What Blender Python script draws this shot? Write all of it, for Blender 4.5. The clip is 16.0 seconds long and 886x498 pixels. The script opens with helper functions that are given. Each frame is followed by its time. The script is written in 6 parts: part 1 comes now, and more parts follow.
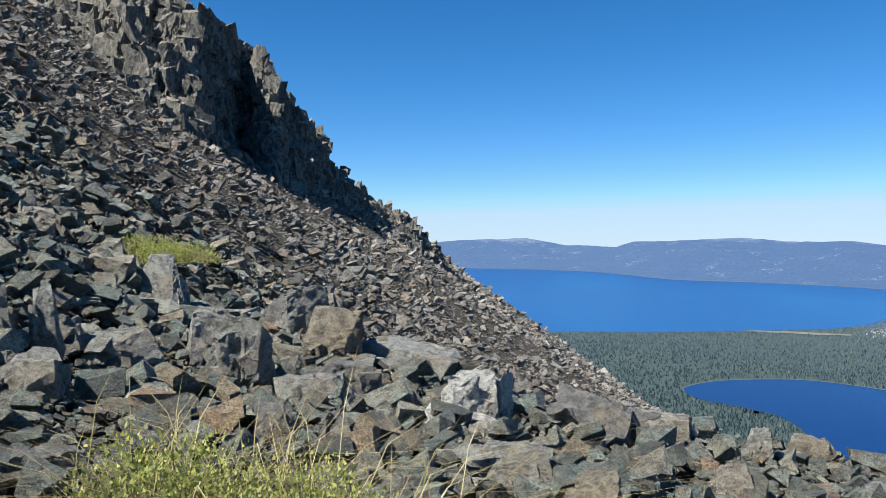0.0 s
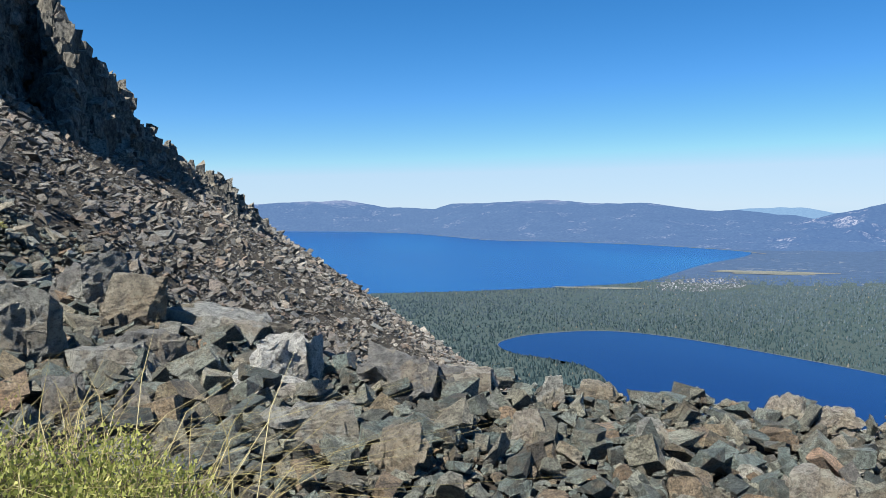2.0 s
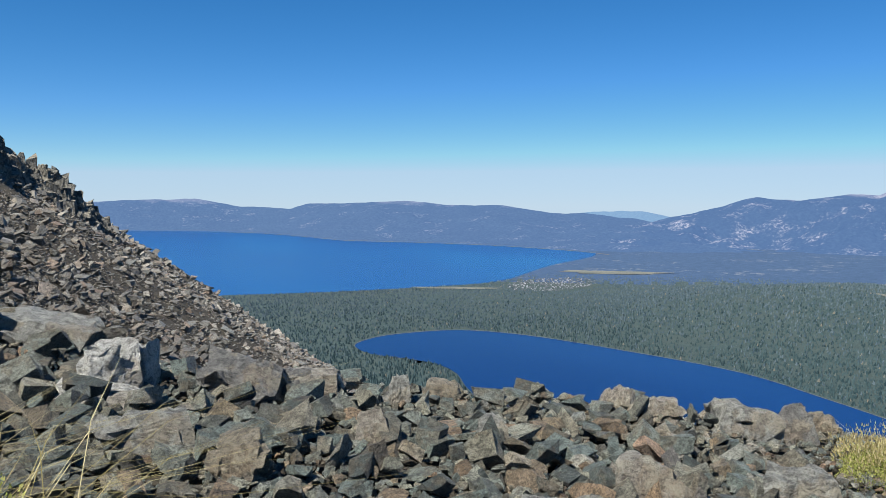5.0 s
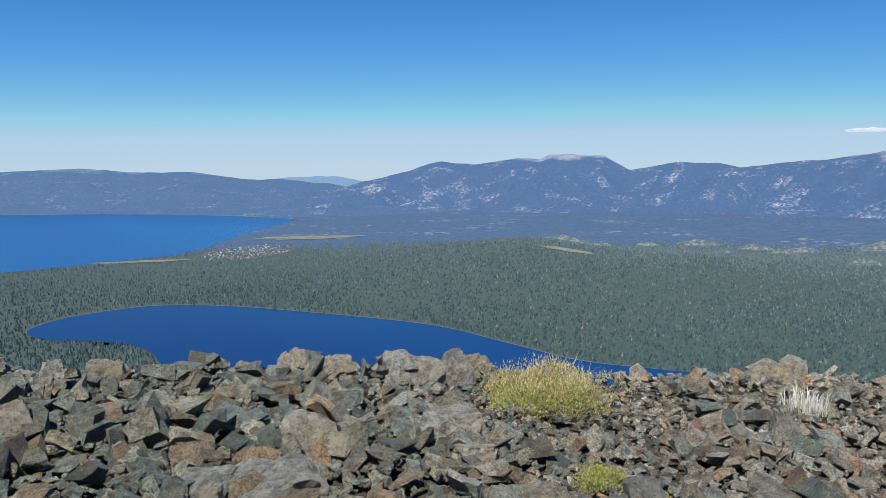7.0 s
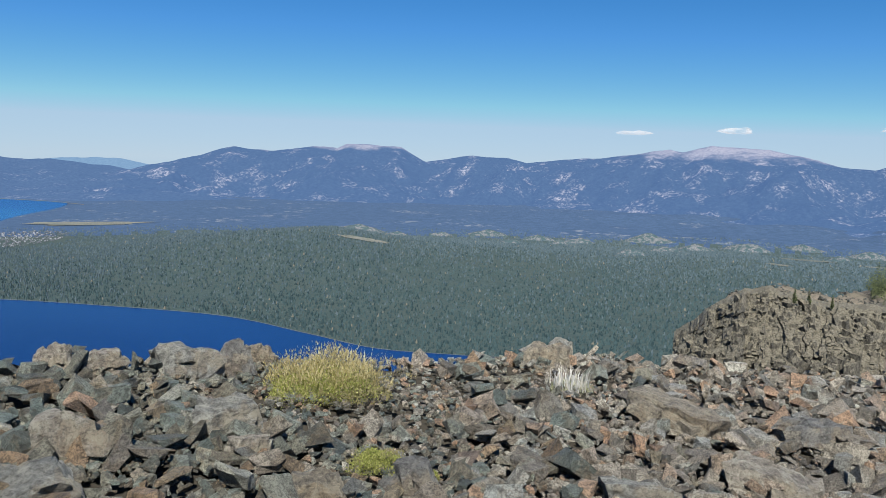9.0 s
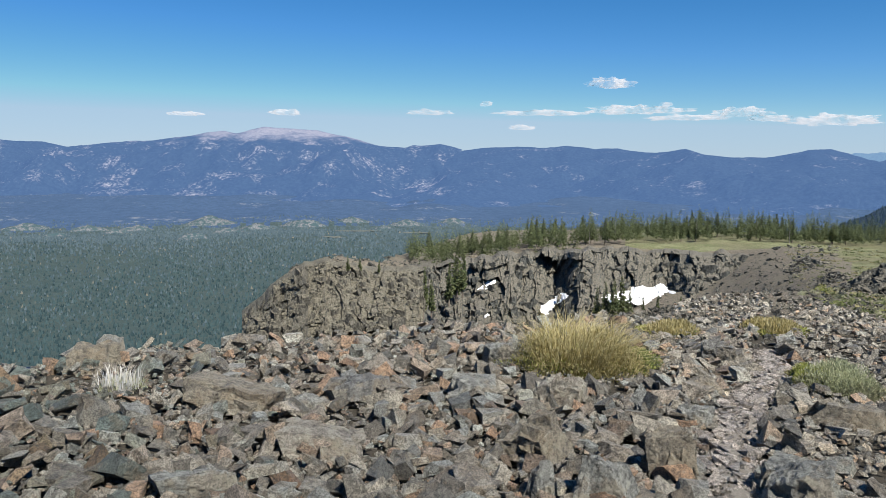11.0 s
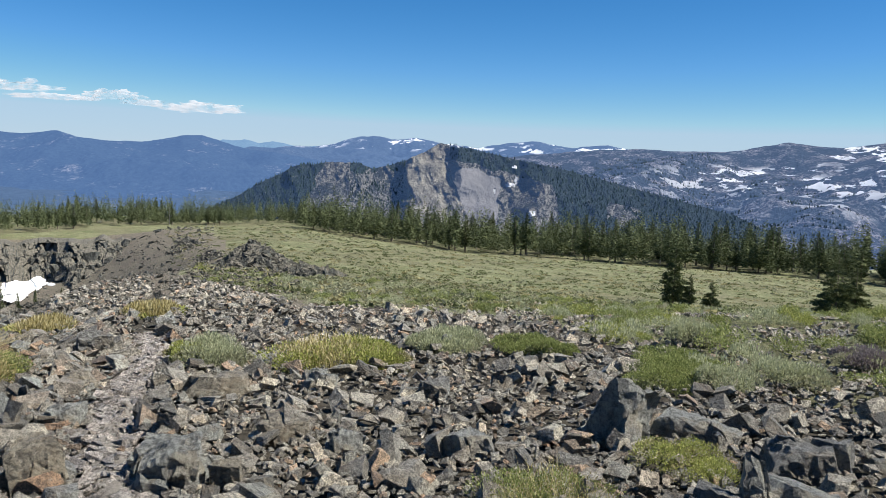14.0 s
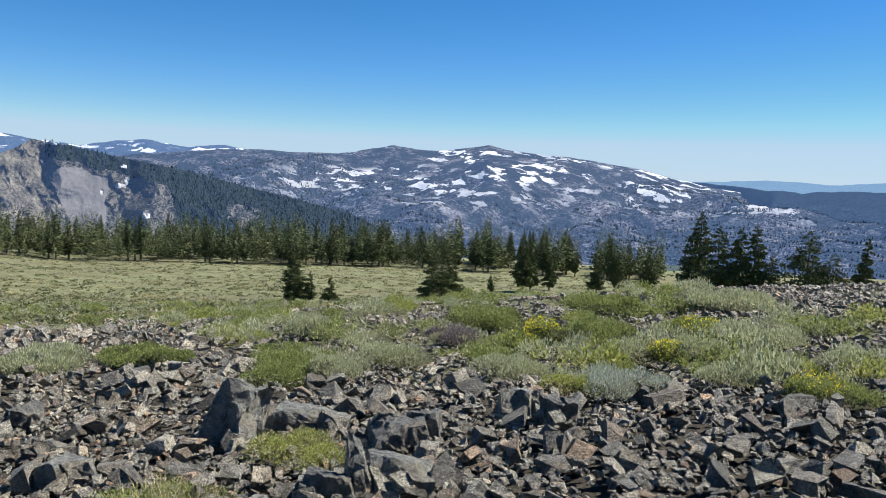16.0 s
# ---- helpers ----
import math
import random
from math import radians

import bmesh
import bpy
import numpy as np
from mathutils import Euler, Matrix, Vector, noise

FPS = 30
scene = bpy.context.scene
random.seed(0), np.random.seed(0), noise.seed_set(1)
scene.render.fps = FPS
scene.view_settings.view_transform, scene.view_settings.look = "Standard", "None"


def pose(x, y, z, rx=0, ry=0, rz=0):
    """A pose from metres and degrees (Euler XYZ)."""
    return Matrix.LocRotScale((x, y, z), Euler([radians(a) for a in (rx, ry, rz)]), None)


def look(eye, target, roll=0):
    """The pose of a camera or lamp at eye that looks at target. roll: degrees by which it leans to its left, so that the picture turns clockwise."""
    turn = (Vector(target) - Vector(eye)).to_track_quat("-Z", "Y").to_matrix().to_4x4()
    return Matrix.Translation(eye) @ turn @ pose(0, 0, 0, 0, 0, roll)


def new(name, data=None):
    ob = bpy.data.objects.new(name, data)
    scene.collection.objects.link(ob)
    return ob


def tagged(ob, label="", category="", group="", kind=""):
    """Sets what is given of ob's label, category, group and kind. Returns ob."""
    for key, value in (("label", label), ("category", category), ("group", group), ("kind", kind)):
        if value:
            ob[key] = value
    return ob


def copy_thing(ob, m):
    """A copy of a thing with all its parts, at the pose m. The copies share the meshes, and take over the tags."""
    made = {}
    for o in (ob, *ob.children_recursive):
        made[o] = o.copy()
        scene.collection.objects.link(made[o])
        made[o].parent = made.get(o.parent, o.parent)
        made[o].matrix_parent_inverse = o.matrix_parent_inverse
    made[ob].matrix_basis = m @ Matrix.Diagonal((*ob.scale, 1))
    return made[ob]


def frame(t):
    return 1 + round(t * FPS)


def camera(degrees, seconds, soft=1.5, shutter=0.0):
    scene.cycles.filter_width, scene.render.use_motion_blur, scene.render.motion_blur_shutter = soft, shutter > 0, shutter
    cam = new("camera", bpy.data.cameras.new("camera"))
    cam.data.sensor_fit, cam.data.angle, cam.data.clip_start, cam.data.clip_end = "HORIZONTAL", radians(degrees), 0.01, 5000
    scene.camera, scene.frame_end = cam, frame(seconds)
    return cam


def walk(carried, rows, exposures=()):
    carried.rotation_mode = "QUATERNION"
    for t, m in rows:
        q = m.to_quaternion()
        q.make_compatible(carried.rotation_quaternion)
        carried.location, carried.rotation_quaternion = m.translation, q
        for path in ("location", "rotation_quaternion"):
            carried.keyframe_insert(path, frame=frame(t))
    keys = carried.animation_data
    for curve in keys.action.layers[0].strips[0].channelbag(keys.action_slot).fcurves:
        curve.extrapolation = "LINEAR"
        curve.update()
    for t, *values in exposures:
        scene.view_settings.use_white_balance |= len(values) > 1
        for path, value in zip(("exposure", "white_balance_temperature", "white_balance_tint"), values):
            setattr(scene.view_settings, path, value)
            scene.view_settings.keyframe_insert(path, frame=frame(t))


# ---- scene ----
# ---- camera and walk ----
# seconds, x, y, z, heading (clockwise from +y), pitch, roll
PATH = [
    (0.0, 0.072, 0.179, 1.60, 0.01, -0.43, 0.02),
    (0.5, 0.105, 0.180, 1.60, 2.78, -2.50, -0.25),
    (1.0, 0.141, 0.171, 1.60, 6.38, -2.67, -0.33),
    (1.5, 0.151, 0.112, 1.60, 9.51, -2.48, -0.28),
    (2.0, 0.170, 0.114, 1.60, 13.21, -3.23, -0.16),
    (2.5, 0.207, 0.117, 1.60, 15.19, -3.63, -0.48),
    (3.0, 0.249, 0.089, 1.60, 15.76, -3.52, -0.45),
    (5.5, 0.266, 0.076, 1.60, 29.33, -2.94, 0.71),
    (6.0, 0.364, 0.018, 1.60, 35.58, -2.90, 0.83),
    (6.5, 0.416, -0.045, 1.60, 39.08, -3.35, 0.57),
    (7.0, 0.453, -0.113, 1.60, 45.95, -5.62, -0.24),
    (7.5, 0.497, -0.174, 1.60, 49.15, -6.11, -0.26),
    (8.0, 0.500, -0.187, 1.60, 53.17, -6.10, 0.72),
    (10.5, 0.570, -0.418, 1.60, 80.90, -6.81, 0.68),
    (11.0, 0.616, -0.448, 1.60, 92.73, -7.00, 0.46),
    (11.5, 0.736, -0.451, 1.60, 104.03, -6.76, 1.25),
    (12.0, 0.798, -0.422, 1.60, 109.84, -6.70, 1.13),
    (12.5, 0.802, -0.447, 1.60, 114.04, -6.61, 1.01),
    (13.0, 0.749, -0.564, 1.60, 121.03, -7.18, 2.00),
    (13.5, 0.678, -0.641, 1.60, 128.90, -7.51, 2.39),
    (14.0, 0.640, -0.685, 1.60, 136.53, -7.21, 2.00),
    (14.5, 0.613, -0.721, 1.60, 145.33, -6.87, 2.26),
    (15.0, 0.577, -0.729, 1.60, 153.05, -6.59, 2.29),
    (15.5, 0.542, -0.749, 1.60, 159.02, -6.33, 2.36),
    (16.0, 0.499, -0.731, 1.60, 164.12, -6.09, 2.60),
]
cam = camera(59.6, 16.0, 0.3)
walk(cam, [(t, pose(x, y, z, 90 + p, 0, -a) @ pose(0, 0, 0, 0, 0, r)) for t, x, y, z, a, p, r in PATH],
     [(0, 1.28), (3, 1.15), (5.5, 1.0), (8, 0.91), (11, 0.88), (14, 0.97), (16, 1.07)])

# ---- world, sun, exposure ----
SUN_AZ, SUN_EL = 236.0, 52.5
world = bpy.data.worlds.new("sky")
scene.world = world
world.use_nodes = True
wn = world.node_tree.nodes
sky = wn.new("ShaderNodeTexSky")
sky.sky_type = "NISHITA"
sky.sun_disc = False
sky.sun_elevation = radians(SUN_EL)
sky.sun_rotation = radians(SUN_AZ)
sky.altitude = 2800
sky.air_density = 1.0
sky.dust_density = 0.0
sky.ozone_density = 2.0
deep = wn.new("ShaderNodeHueSaturation")
deep.inputs["Saturation"].default_value = 1.22
world.node_tree.links.new(sky.outputs[0], deep.inputs["Color"])
cool = wn.new("ShaderNodeMix")
cool.data_type, cool.blend_type = "RGBA", "MULTIPLY"
cool.inputs[0].default_value = 1.0
cool.inputs[7].default_value = (0.78, 0.965, 1.19, 1)
world.node_tree.links.new(deep.outputs[0], cool.inputs[6])
cap = wn.new("ShaderNodeMix")
cap.data_type, cap.blend_type = "RGBA", "DARKEN"
cap.inputs[0].default_value = 0.85
cap.inputs[7].default_value = (4.05, 6.1, 7.65, 1)
world.node_tree.links.new(cool.outputs[2], cap.inputs[6])
# thin dry air: less red high up
split, red, gain, join = wn.new("ShaderNodeSeparateColor"), wn.new("ShaderNodeMath"), wn.new("ShaderNodeMath"), wn.new("ShaderNodeCombineColor")
red.operation, gain.operation = "POWER", "MULTIPLY"
red.inputs[1].default_value, gain.inputs[1].default_value = 1.33, 0.69
world.node_tree.links.new(cap.outputs[2], split.inputs[0])
world.node_tree.links.new(split.outputs[0], red.inputs[0])
world.node_tree.links.new(red.outputs[0], gain.inputs[0])
world.node_tree.links.new(gain.outputs[0], join.inputs[0])
world.node_tree.links.new(split.outputs[1], join.inputs[1])
world.node_tree.links.new(split.outputs[2], join.inputs[2])
world.node_tree.links.new(join.outputs[0], wn["Background"].inputs[0])
wn["Background"].inputs[1].default_value = 0.0515
sun = new("sun", bpy.data.lights.new("sun", "SUN"))
sun.data.energy, sun.data.angle, sun.data.color = 5.0, radians(0.53), (1.0, 0.94, 0.85)
sun.matrix_world = look((300 * math.sin(radians(SUN_AZ)), 300 * math.cos(radians(SUN_AZ)), 300 * math.tan(radians(SUN_EL))), (0, 0, 0))


# ---- small helpers ----
def polar(a, d):
    return d * math.sin(radians(a)), d * math.cos(radians(a))


LAT = np.random.RandomState(7).rand(256, 256)


def vnoise(x, y, s=0):
    """Smooth value noise from 0 to 1, one cell a unit."""
    x, y = np.asarray(x, float) + 37.3 * s, np.asarray(y, float) + 91.7 * s
    i, j = np.floor(x).astype(int), np.floor(y).astype(int)
    u, v = x - i, y - j
    u, v = u * u * (3 - 2 * u), v * v * (3 - 2 * v)
    a, b, c, d = LAT[i % 256, j % 256], LAT[(i + 1) % 256, j % 256], LAT[i % 256, (j + 1) % 256], LAT[(i + 1) % 256, (j + 1) % 256]
    return (a * (1 - u) + b * u) * (1 - v) + (c * (1 - u) + d * u) * v


def fbm(x, y, size, octaves=4, s=0):
    t, w, total = 0.0, 1.0, 0.0
    for k in range(octaves):
        t = t + w * vnoise(np.asarray(x) / size * 2 ** k, np.asarray(y) / size * 2 ** k, s + k)
        total += w
        w *= 0.5
    return t / total - 0.5


def ridged(x, y, size, octaves=4, s=0):
    t, w, total = 0.0, 1.0, 0.0
    for k in range(octaves):
        t = t + w * (1 - np.abs(2 * vnoise(np.asarray(x) / size * 2 ** k, np.asarray(y) / size * 2 ** k, s + k) - 1))
        total += w
        w *= 0.5
    return t / total


def step(lo, hi, v):
    t = np.clip((np.asarray(v, float) - lo) / (hi - lo), 0, 1)
    return t * t * (3 - 2 * t)


def softmax(a, b, k):
    h = np.clip(0.5 + 0.5 * (a - b) / k, 0, 1)
    return b * (1 - h) + a * h + k * h * (1 - h)


def knots(a, pairs):
    return np.interp(a, [p[0] for p in pairs], [p[1] for p in pairs])


def mesh_from(name, verts, faces, mat=None, smooth=False):
    me = bpy.data.meshes.new(name)
    verts, faces = np.asarray(verts, np.float32), np.asarray(faces, np.int32)
    n = faces.shape[1]
    me.vertices.add(len(verts))
    me.vertices.foreach_set("co", verts.ravel())
    me.loops.add(faces.size)
    me.loops.foreach_set("vertex_index", faces.ravel())
    me.polygons.add(len(faces))
    me.polygons.foreach_set("loop_start", np.arange(0, faces.size, n, dtype=np.int32))
    me.polygons.foreach_set("use_smooth", np.full(len(faces), smooth))
    me.update(calc_edges=True)
    for m in mat if isinstance(mat, (list, tuple)) else [mat]:
        if m:
            me.materials.append(m)
    return me


def grid_faces(rows, cols):
    i = np.arange(rows - 1)[:, None] * cols + np.arange(cols - 1)[None]
    i = i.ravel()
    return np.stack([i, i + cols, i + cols + 1, i + 1], 1)


def part(name, me, parent, label=""):
    ob = new(name, me)
    ob.parent = parent
    return tagged(ob, label)


def bm_mesh(name, bm, mat, smooth=False):
    me = bpy.data.meshes.new(name)
    bm.to_mesh(me)
    bm.free()
    me.materials.append(mat)
    if smooth:
        me.polygons.foreach_set("use_smooth", np.full(len(me.polygons), True))
    return me


# ---- materials ----
class Mat:
    """A node material: colours mixed by noise, with bump."""

    def __init__(self, name, rough=0.9, spec=0.3):
        self.mat = bpy.data.materials.new(name)
        self.mat.use_nodes = True
        self.t = self.mat.node_tree
        self.b = self.t.nodes["Principled BSDF"]
        self.b.inputs["Roughness"].default_value = rough
        self.b.inputs["Specular IOR Level"].default_value = spec
        self.co = self.node("ShaderNodeNewGeometry").outputs["Position"]

    def node(self, kind, **kw):
        n = self.t.nodes.new(kind)
        for k, v in kw.items():
            if k in n.inputs:
                n.inputs[k].default_value = v
        return n

    def link(self, a, b):
        self.t.links.new(a, b)

    def noise(self, scale, detail=6, rough=0.6, stretch=None, object_space=False):
        n = self.node("ShaderNodeTexNoise", Scale=scale, Detail=detail, Roughness=rough)
        co = self.node("ShaderNodeTexCoord").outputs["Object"] if object_space else self.co
        if stretch:
            m = self.node("ShaderNodeMapping", Scale=stretch)
            self.link(co, m.inputs[0])
            co = m.outputs[0]
        self.link(co, n.inputs["Vector"])
        return n.outputs[0]

    def ramp(self, fac, stops):
        r = self.node("ShaderNodeValToRGB")
        e = r.color_ramp.elements
        while len(e) < len(stops):
            e.new(0.5)
        for k, (p, c) in enumerate(stops):
            e[k].position = p
            e[k].color = (*c, 1) if len(c) == 3 else c
        self.link(fac, r.inputs[0])
        return r.outputs[0]

    def mask(self, fac, lo, hi):
        m = self.node("ShaderNodeMapRange")
        m.inputs[1].default_value, m.inputs[2].default_value = lo, hi
        m.interpolation_type = "SMOOTHSTEP"
        self.link(fac, m.inputs[0])
        return m.outputs[0]

    def mix(self, fac, a, b, mode="MIX"):
        n = self.t.nodes.new("ShaderNodeMix")
        n.data_type, n.blend_type = "RGBA", mode
        for sock, v in ((n.inputs[0], fac), (n.inputs[6], a), (n.inputs[7], b)):
            if isinstance(v, (int, float)):
                sock.default_value = v
            elif isinstance(v, tuple):
                sock.default_value = (*v, 1)
            else:
                self.link(v, sock)
        return n.outputs[2]

    def math(self, op, a, b=0.0):
        n = self.t.nodes.new("ShaderNodeMath")
        n.operation = op
        for sock, v in ((n.inputs[0], a), (n.inputs[1], b)):
            if isinstance(v, (int, float)):
                sock.default_value = v
            else:
                self.link(v, sock)
        return n.outputs[0]

    def colour(self, c):
        if isinstance(c, tuple):
            self.b.inputs["Base Color"].default_value = (*c, 1)
        else:
            self.link(c, self.b.inputs["Base Color"])
        return self

    def bump(self, h, strength=0.5, distance=0.02):
        n = self.node("ShaderNodeBump", Strength=strength, Distance=distance)
        self.link(h, n.inputs["Height"])
        self.link(n.outputs[0], self.b.inputs["Normal"])
        return self

    def slope(self):
        """How level the surface is: 1 on the flat, 0 on a wall."""
        n = self.node("ShaderNodeSeparateXYZ")
        self.link(self.node("ShaderNodeNewGeometry").outputs["True Normal"], n.inputs[0])
        return n.outputs[2]

    def axis(self, k):
        n = self.node("ShaderNodeSeparateXYZ")
        self.link(self.co, n.inputs[0])
        return n.outputs[k]

    def height(self):
        return self.axis(2)


def rock_material(name, stops, lichen=0.35, pale=2.0):
    """Broken stone: each piece its own tone, split faces, dark varnish, rust and lichen."""
    m = Mat(name, 0.55, 0.45)
    isl = m.node("ShaderNodeNewGeometry").outputs["Random Per Island"]
    rnd = m.math("FRACT", m.math("ADD", isl, m.node("ShaderNodeObjectInfo").outputs["Random"]))
    base = m.mix(1.0, m.ramp(rnd, stops), (pale, pale * 0.98, pale * 1.02), "MULTIPLY")
    shade = m.math("FRACT", m.math("MULTIPLY", rnd, 17.3))
    base = m.mix(m.mask(shade, 0.12, 0.5), m.mix(0.55, base, (0.035, 0.037, 0.036)), base)
    base = m.mix(m.mask(shade, 0.86, 0.97), base, m.mix(0.4, base, (0.58, 0.57, 0.50)))
    n1, n2, n3 = m.noise(12, 10, 0.78, (1.0, 1.1, 1.2)), m.noise(70, 5, 0.8), m.noise(4.5, 6, 0.65)
    grain = m.noise(26, 8, 0.75, (1.0, 1.25, 1.6))
    c = m.mix(m.mask(n3, 0.50, 0.58), base, m.mix(0.45, base, (0.22, 0.165, 0.10)))
    c = m.mix(m.mask(n1, 0.40, 0.53), m.mix(0.6, c, (0.035, 0.037, 0.036)), m.mix(m.mask(n1, 0.55, 0.66), c, m.mix(0.4, c, (0.55, 0.54, 0.48))))
    c = m.mix(m.mask(grain, 0.40, 0.50), m.mix(0.45, c, (0.03, 0.031, 0.03)), c)
    c = m.mix(m.mask(n2, 0.42, 0.53), m.mix(0.6, c, (0.03, 0.031, 0.03)), c)
    lich = m.math("MULTIPLY", m.mask(m.noise(26, 5, 0.75), 0.60, 0.64), 0.8 * lichen)
    c = m.mix(lich, c, (0.46, 0.46, 0.36))
    rough = m.math("ADD", m.math("MULTIPLY", n1, 0.5), 0.3)
    m.link(rough, m.b.inputs["Roughness"])
    m.colour(c).bump(m.math("ADD", m.math("ADD", n1, grain), m.math("MULTIPLY", n2, 0.35)), 1.0, 0.075)
    return m.mat


ROCK = rock_material("talus_rock", [(0.0, (0.072, 0.097, 0.088)), (0.22, (0.122, 0.158, 0.138)), (0.45, (0.171, 0.198, 0.163)), (0.62, (0.149, 0.144, 0.104)),
                                    (0.76, (0.253, 0.272, 0.213)), (0.86, (0.216, 0.147, 0.083)), (0.93, (0.180, 0.168, 0.114)), (1.0, (0.100, 0.133, 0.123))])
ROCK_BROWN = rock_material("brown_talus_rock", [(0.0, (0.127, 0.127, 0.103)), (0.22, (0.190, 0.175, 0.139)), (0.45, (0.254, 0.242, 0.191)), (0.62, (0.160, 0.175, 0.160)),
                                                (0.76, (0.265, 0.169, 0.098)), (0.84, (0.234, 0.191, 0.139)), (0.92, (0.296, 0.322, 0.277)), (1.0, (0.165, 0.180, 0.168))], 0.25, 2.35)
ROCK_DARK = rock_material("dark_talus_rock", [(0.0, (0.147, 0.145, 0.123)), (0.3, (0.220, 0.209, 0.169)), (0.55, (0.308, 0.291, 0.229)), (0.72, (0.200, 0.206, 0.171)), (0.84, (0.400, 0.373, 0.283)),
                                              (0.92, (0.319, 0.215, 0.126)), (1.0, (0.253, 0.215, 0.163))], 0.3, 2.35)
ROCK_SLOPE = rock_material("slope_talus_rock", [(0.0, (0.105, 0.110, 0.098)), (0.25, (0.160, 0.158, 0.138)), (0.5, (0.208, 0.204, 0.176)), (0.68, (0.140, 0.156, 0.146)),
                                                (0.88, (0.200, 0.150, 0.108)), (1.0, (0.240, 0.246, 0.215))], 0.2, 1.7)
ROCK_TRAIL = rock_material("trail_stone", [(0.0, (0.22, 0.205, 0.18)), (0.5, (0.30, 0.28, 0.245)), (1.0, (0.38, 0.355, 0.31))], 0.1, 2.3)


def cliff_material(name, dark, light, scale, warm, debris):
    """Jointed rock with loose debris lying on its ledges."""
    m = Mat(name, 0.9, 0.2)
    n1 = m.noise(scale, 9, 0.7, (1, 1, 0.5))
    n2 = m.noise(scale * 6, 7, 0.75, (1, 1, 0.6))
    c = m.ramp(n1, [(0.3, dark), (0.5, light), (0.68, warm)])
    c = m.mix(m.mask(n2, 0.42, 0.58), m.mix(0.6, c, (0.02, 0.02, 0.02)), c)
    ledge = m.mask(m.math("ADD", m.slope(), m.math("MULTIPLY", m.math("SUBTRACT", n2, 0.5), 0.8)), 0.5, 0.72)
    c = m.mix(ledge, c, m.mix(m.mask(n2, 0.4, 0.6), tuple(0.5 * v for v in debris), debris))
    m.colour(c).bump(m.math("ADD", n1, n2), 1.0, 0.3 / scale)
    return m.mat


CLIFF = cliff_material("cliff_rock", (0.11, 0.115, 0.11), (0.23, 0.23, 0.21), 0.7, (0.32, 0.30, 0.245), (0.33, 0.31, 0.26))
CLIFF_BOWL = cliff_material("bowl_cliff_rock", (0.056, 0.062, 0.061), (0.134, 0.142, 0.132), 0.45, (0.205, 0.203, 0.174), (0.225, 0.214, 0.176))
CLIFF_PALE = cliff_material("pale_cliff_rock", (0.10, 0.10, 0.086), (0.19, 0.182, 0.152), 0.4, (0.262, 0.248, 0.195), (0.265, 0.248, 0.19))


def soil_material(name, cols, scale, bumpy):
    m = Mat(name, 0.95, 0.15)
    n1, n2, n3 = m.noise(scale, 8, 0.65), m.noise(scale * 11, 5, 0.7), m.noise(scale * 0.13, 3)
    c = m.mix(m.mask(n1, 0.35, 0.65), cols[0], cols[1])
    c = m.mix(m.mask(n3, 0.4, 0.65), c, cols[2])
    c = m.mix(m.mask(n2, 0.4, 0.7), m.mix(0.4, c, (0.02, 0.02, 0.015)), c)
    m.colour(c).bump(m.math("ADD", n1, n2), 0.9, bumpy)
    return m.mat


# first scree: colour lowered to hold the shade in gaps between stones
SCREE_SHADED = soil_material("shaded_scree_gravel", ((0.060, 0.054, 0.046), (0.120, 0.106, 0.088), (0.105, 0.095, 0.074)), 4, 0.08)
# scree farther out keeps the lighter colour, without that shade
SCREE_FAR = soil_material("far_brown_scree", ((0.13, 0.115, 0.092), (0.25, 0.22, 0.178), (0.21, 0.19, 0.145)), 1.6, 0.12)


def meadow_material():
    m = Mat("dry_meadow", 0.95, 0.1)
    n1, n2, n3, n4 = m.noise(0.9, 8, 0.72), m.noise(5, 6, 0.75), m.noise(0.05, 4, 0.6), m.noise(0.25, 6, 0.7)
    c = m.mix(m.mask(n1, 0.42, 0.58), (0.182, 0.182, 0.104), (0.152, 0.178, 0.086))
    c = m.mix(m.mask(n4, 0.45, 0.6), c, (0.235, 0.248, 0.142))
    c = m.mix(m.math("MULTIPLY", m.mask(n3, 0.45, 0.6), 0.45), c, (0.159, 0.139, 0.091))
    c = m.mix(m.mask(n2, 0.40, 0.58), m.mix(0.5, c, (0.029, 0.030, 0.019)), c)
    m.colour(c).bump(m.math("ADD", n1, n2), 1.0, 0.2)
    return m.mat


MEADOW = meadow_material()
TRAIL_DIRT = soil_material("trail_dirt", ((0.32, 0.296, 0.26), (0.46, 0.43, 0.38), (0.40, 0.372, 0.33)), 9, 0.05)
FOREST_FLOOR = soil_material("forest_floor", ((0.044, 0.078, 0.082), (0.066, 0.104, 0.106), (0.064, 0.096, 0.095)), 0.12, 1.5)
# outer valley floor with the blue of distance haze painted into its base colour
def hazy_floor():
    m = Mat("hazy_valley_woods", 1.0, 0.0)
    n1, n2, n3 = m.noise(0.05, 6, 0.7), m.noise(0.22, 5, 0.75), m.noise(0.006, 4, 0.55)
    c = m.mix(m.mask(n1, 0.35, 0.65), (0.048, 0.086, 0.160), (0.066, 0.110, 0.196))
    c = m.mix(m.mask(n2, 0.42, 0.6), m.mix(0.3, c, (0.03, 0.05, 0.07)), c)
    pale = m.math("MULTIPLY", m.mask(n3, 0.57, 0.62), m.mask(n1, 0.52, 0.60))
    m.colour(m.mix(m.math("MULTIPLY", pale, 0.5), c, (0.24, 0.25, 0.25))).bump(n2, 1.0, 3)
    return m.mat


HAZY_FLOOR = hazy_floor()


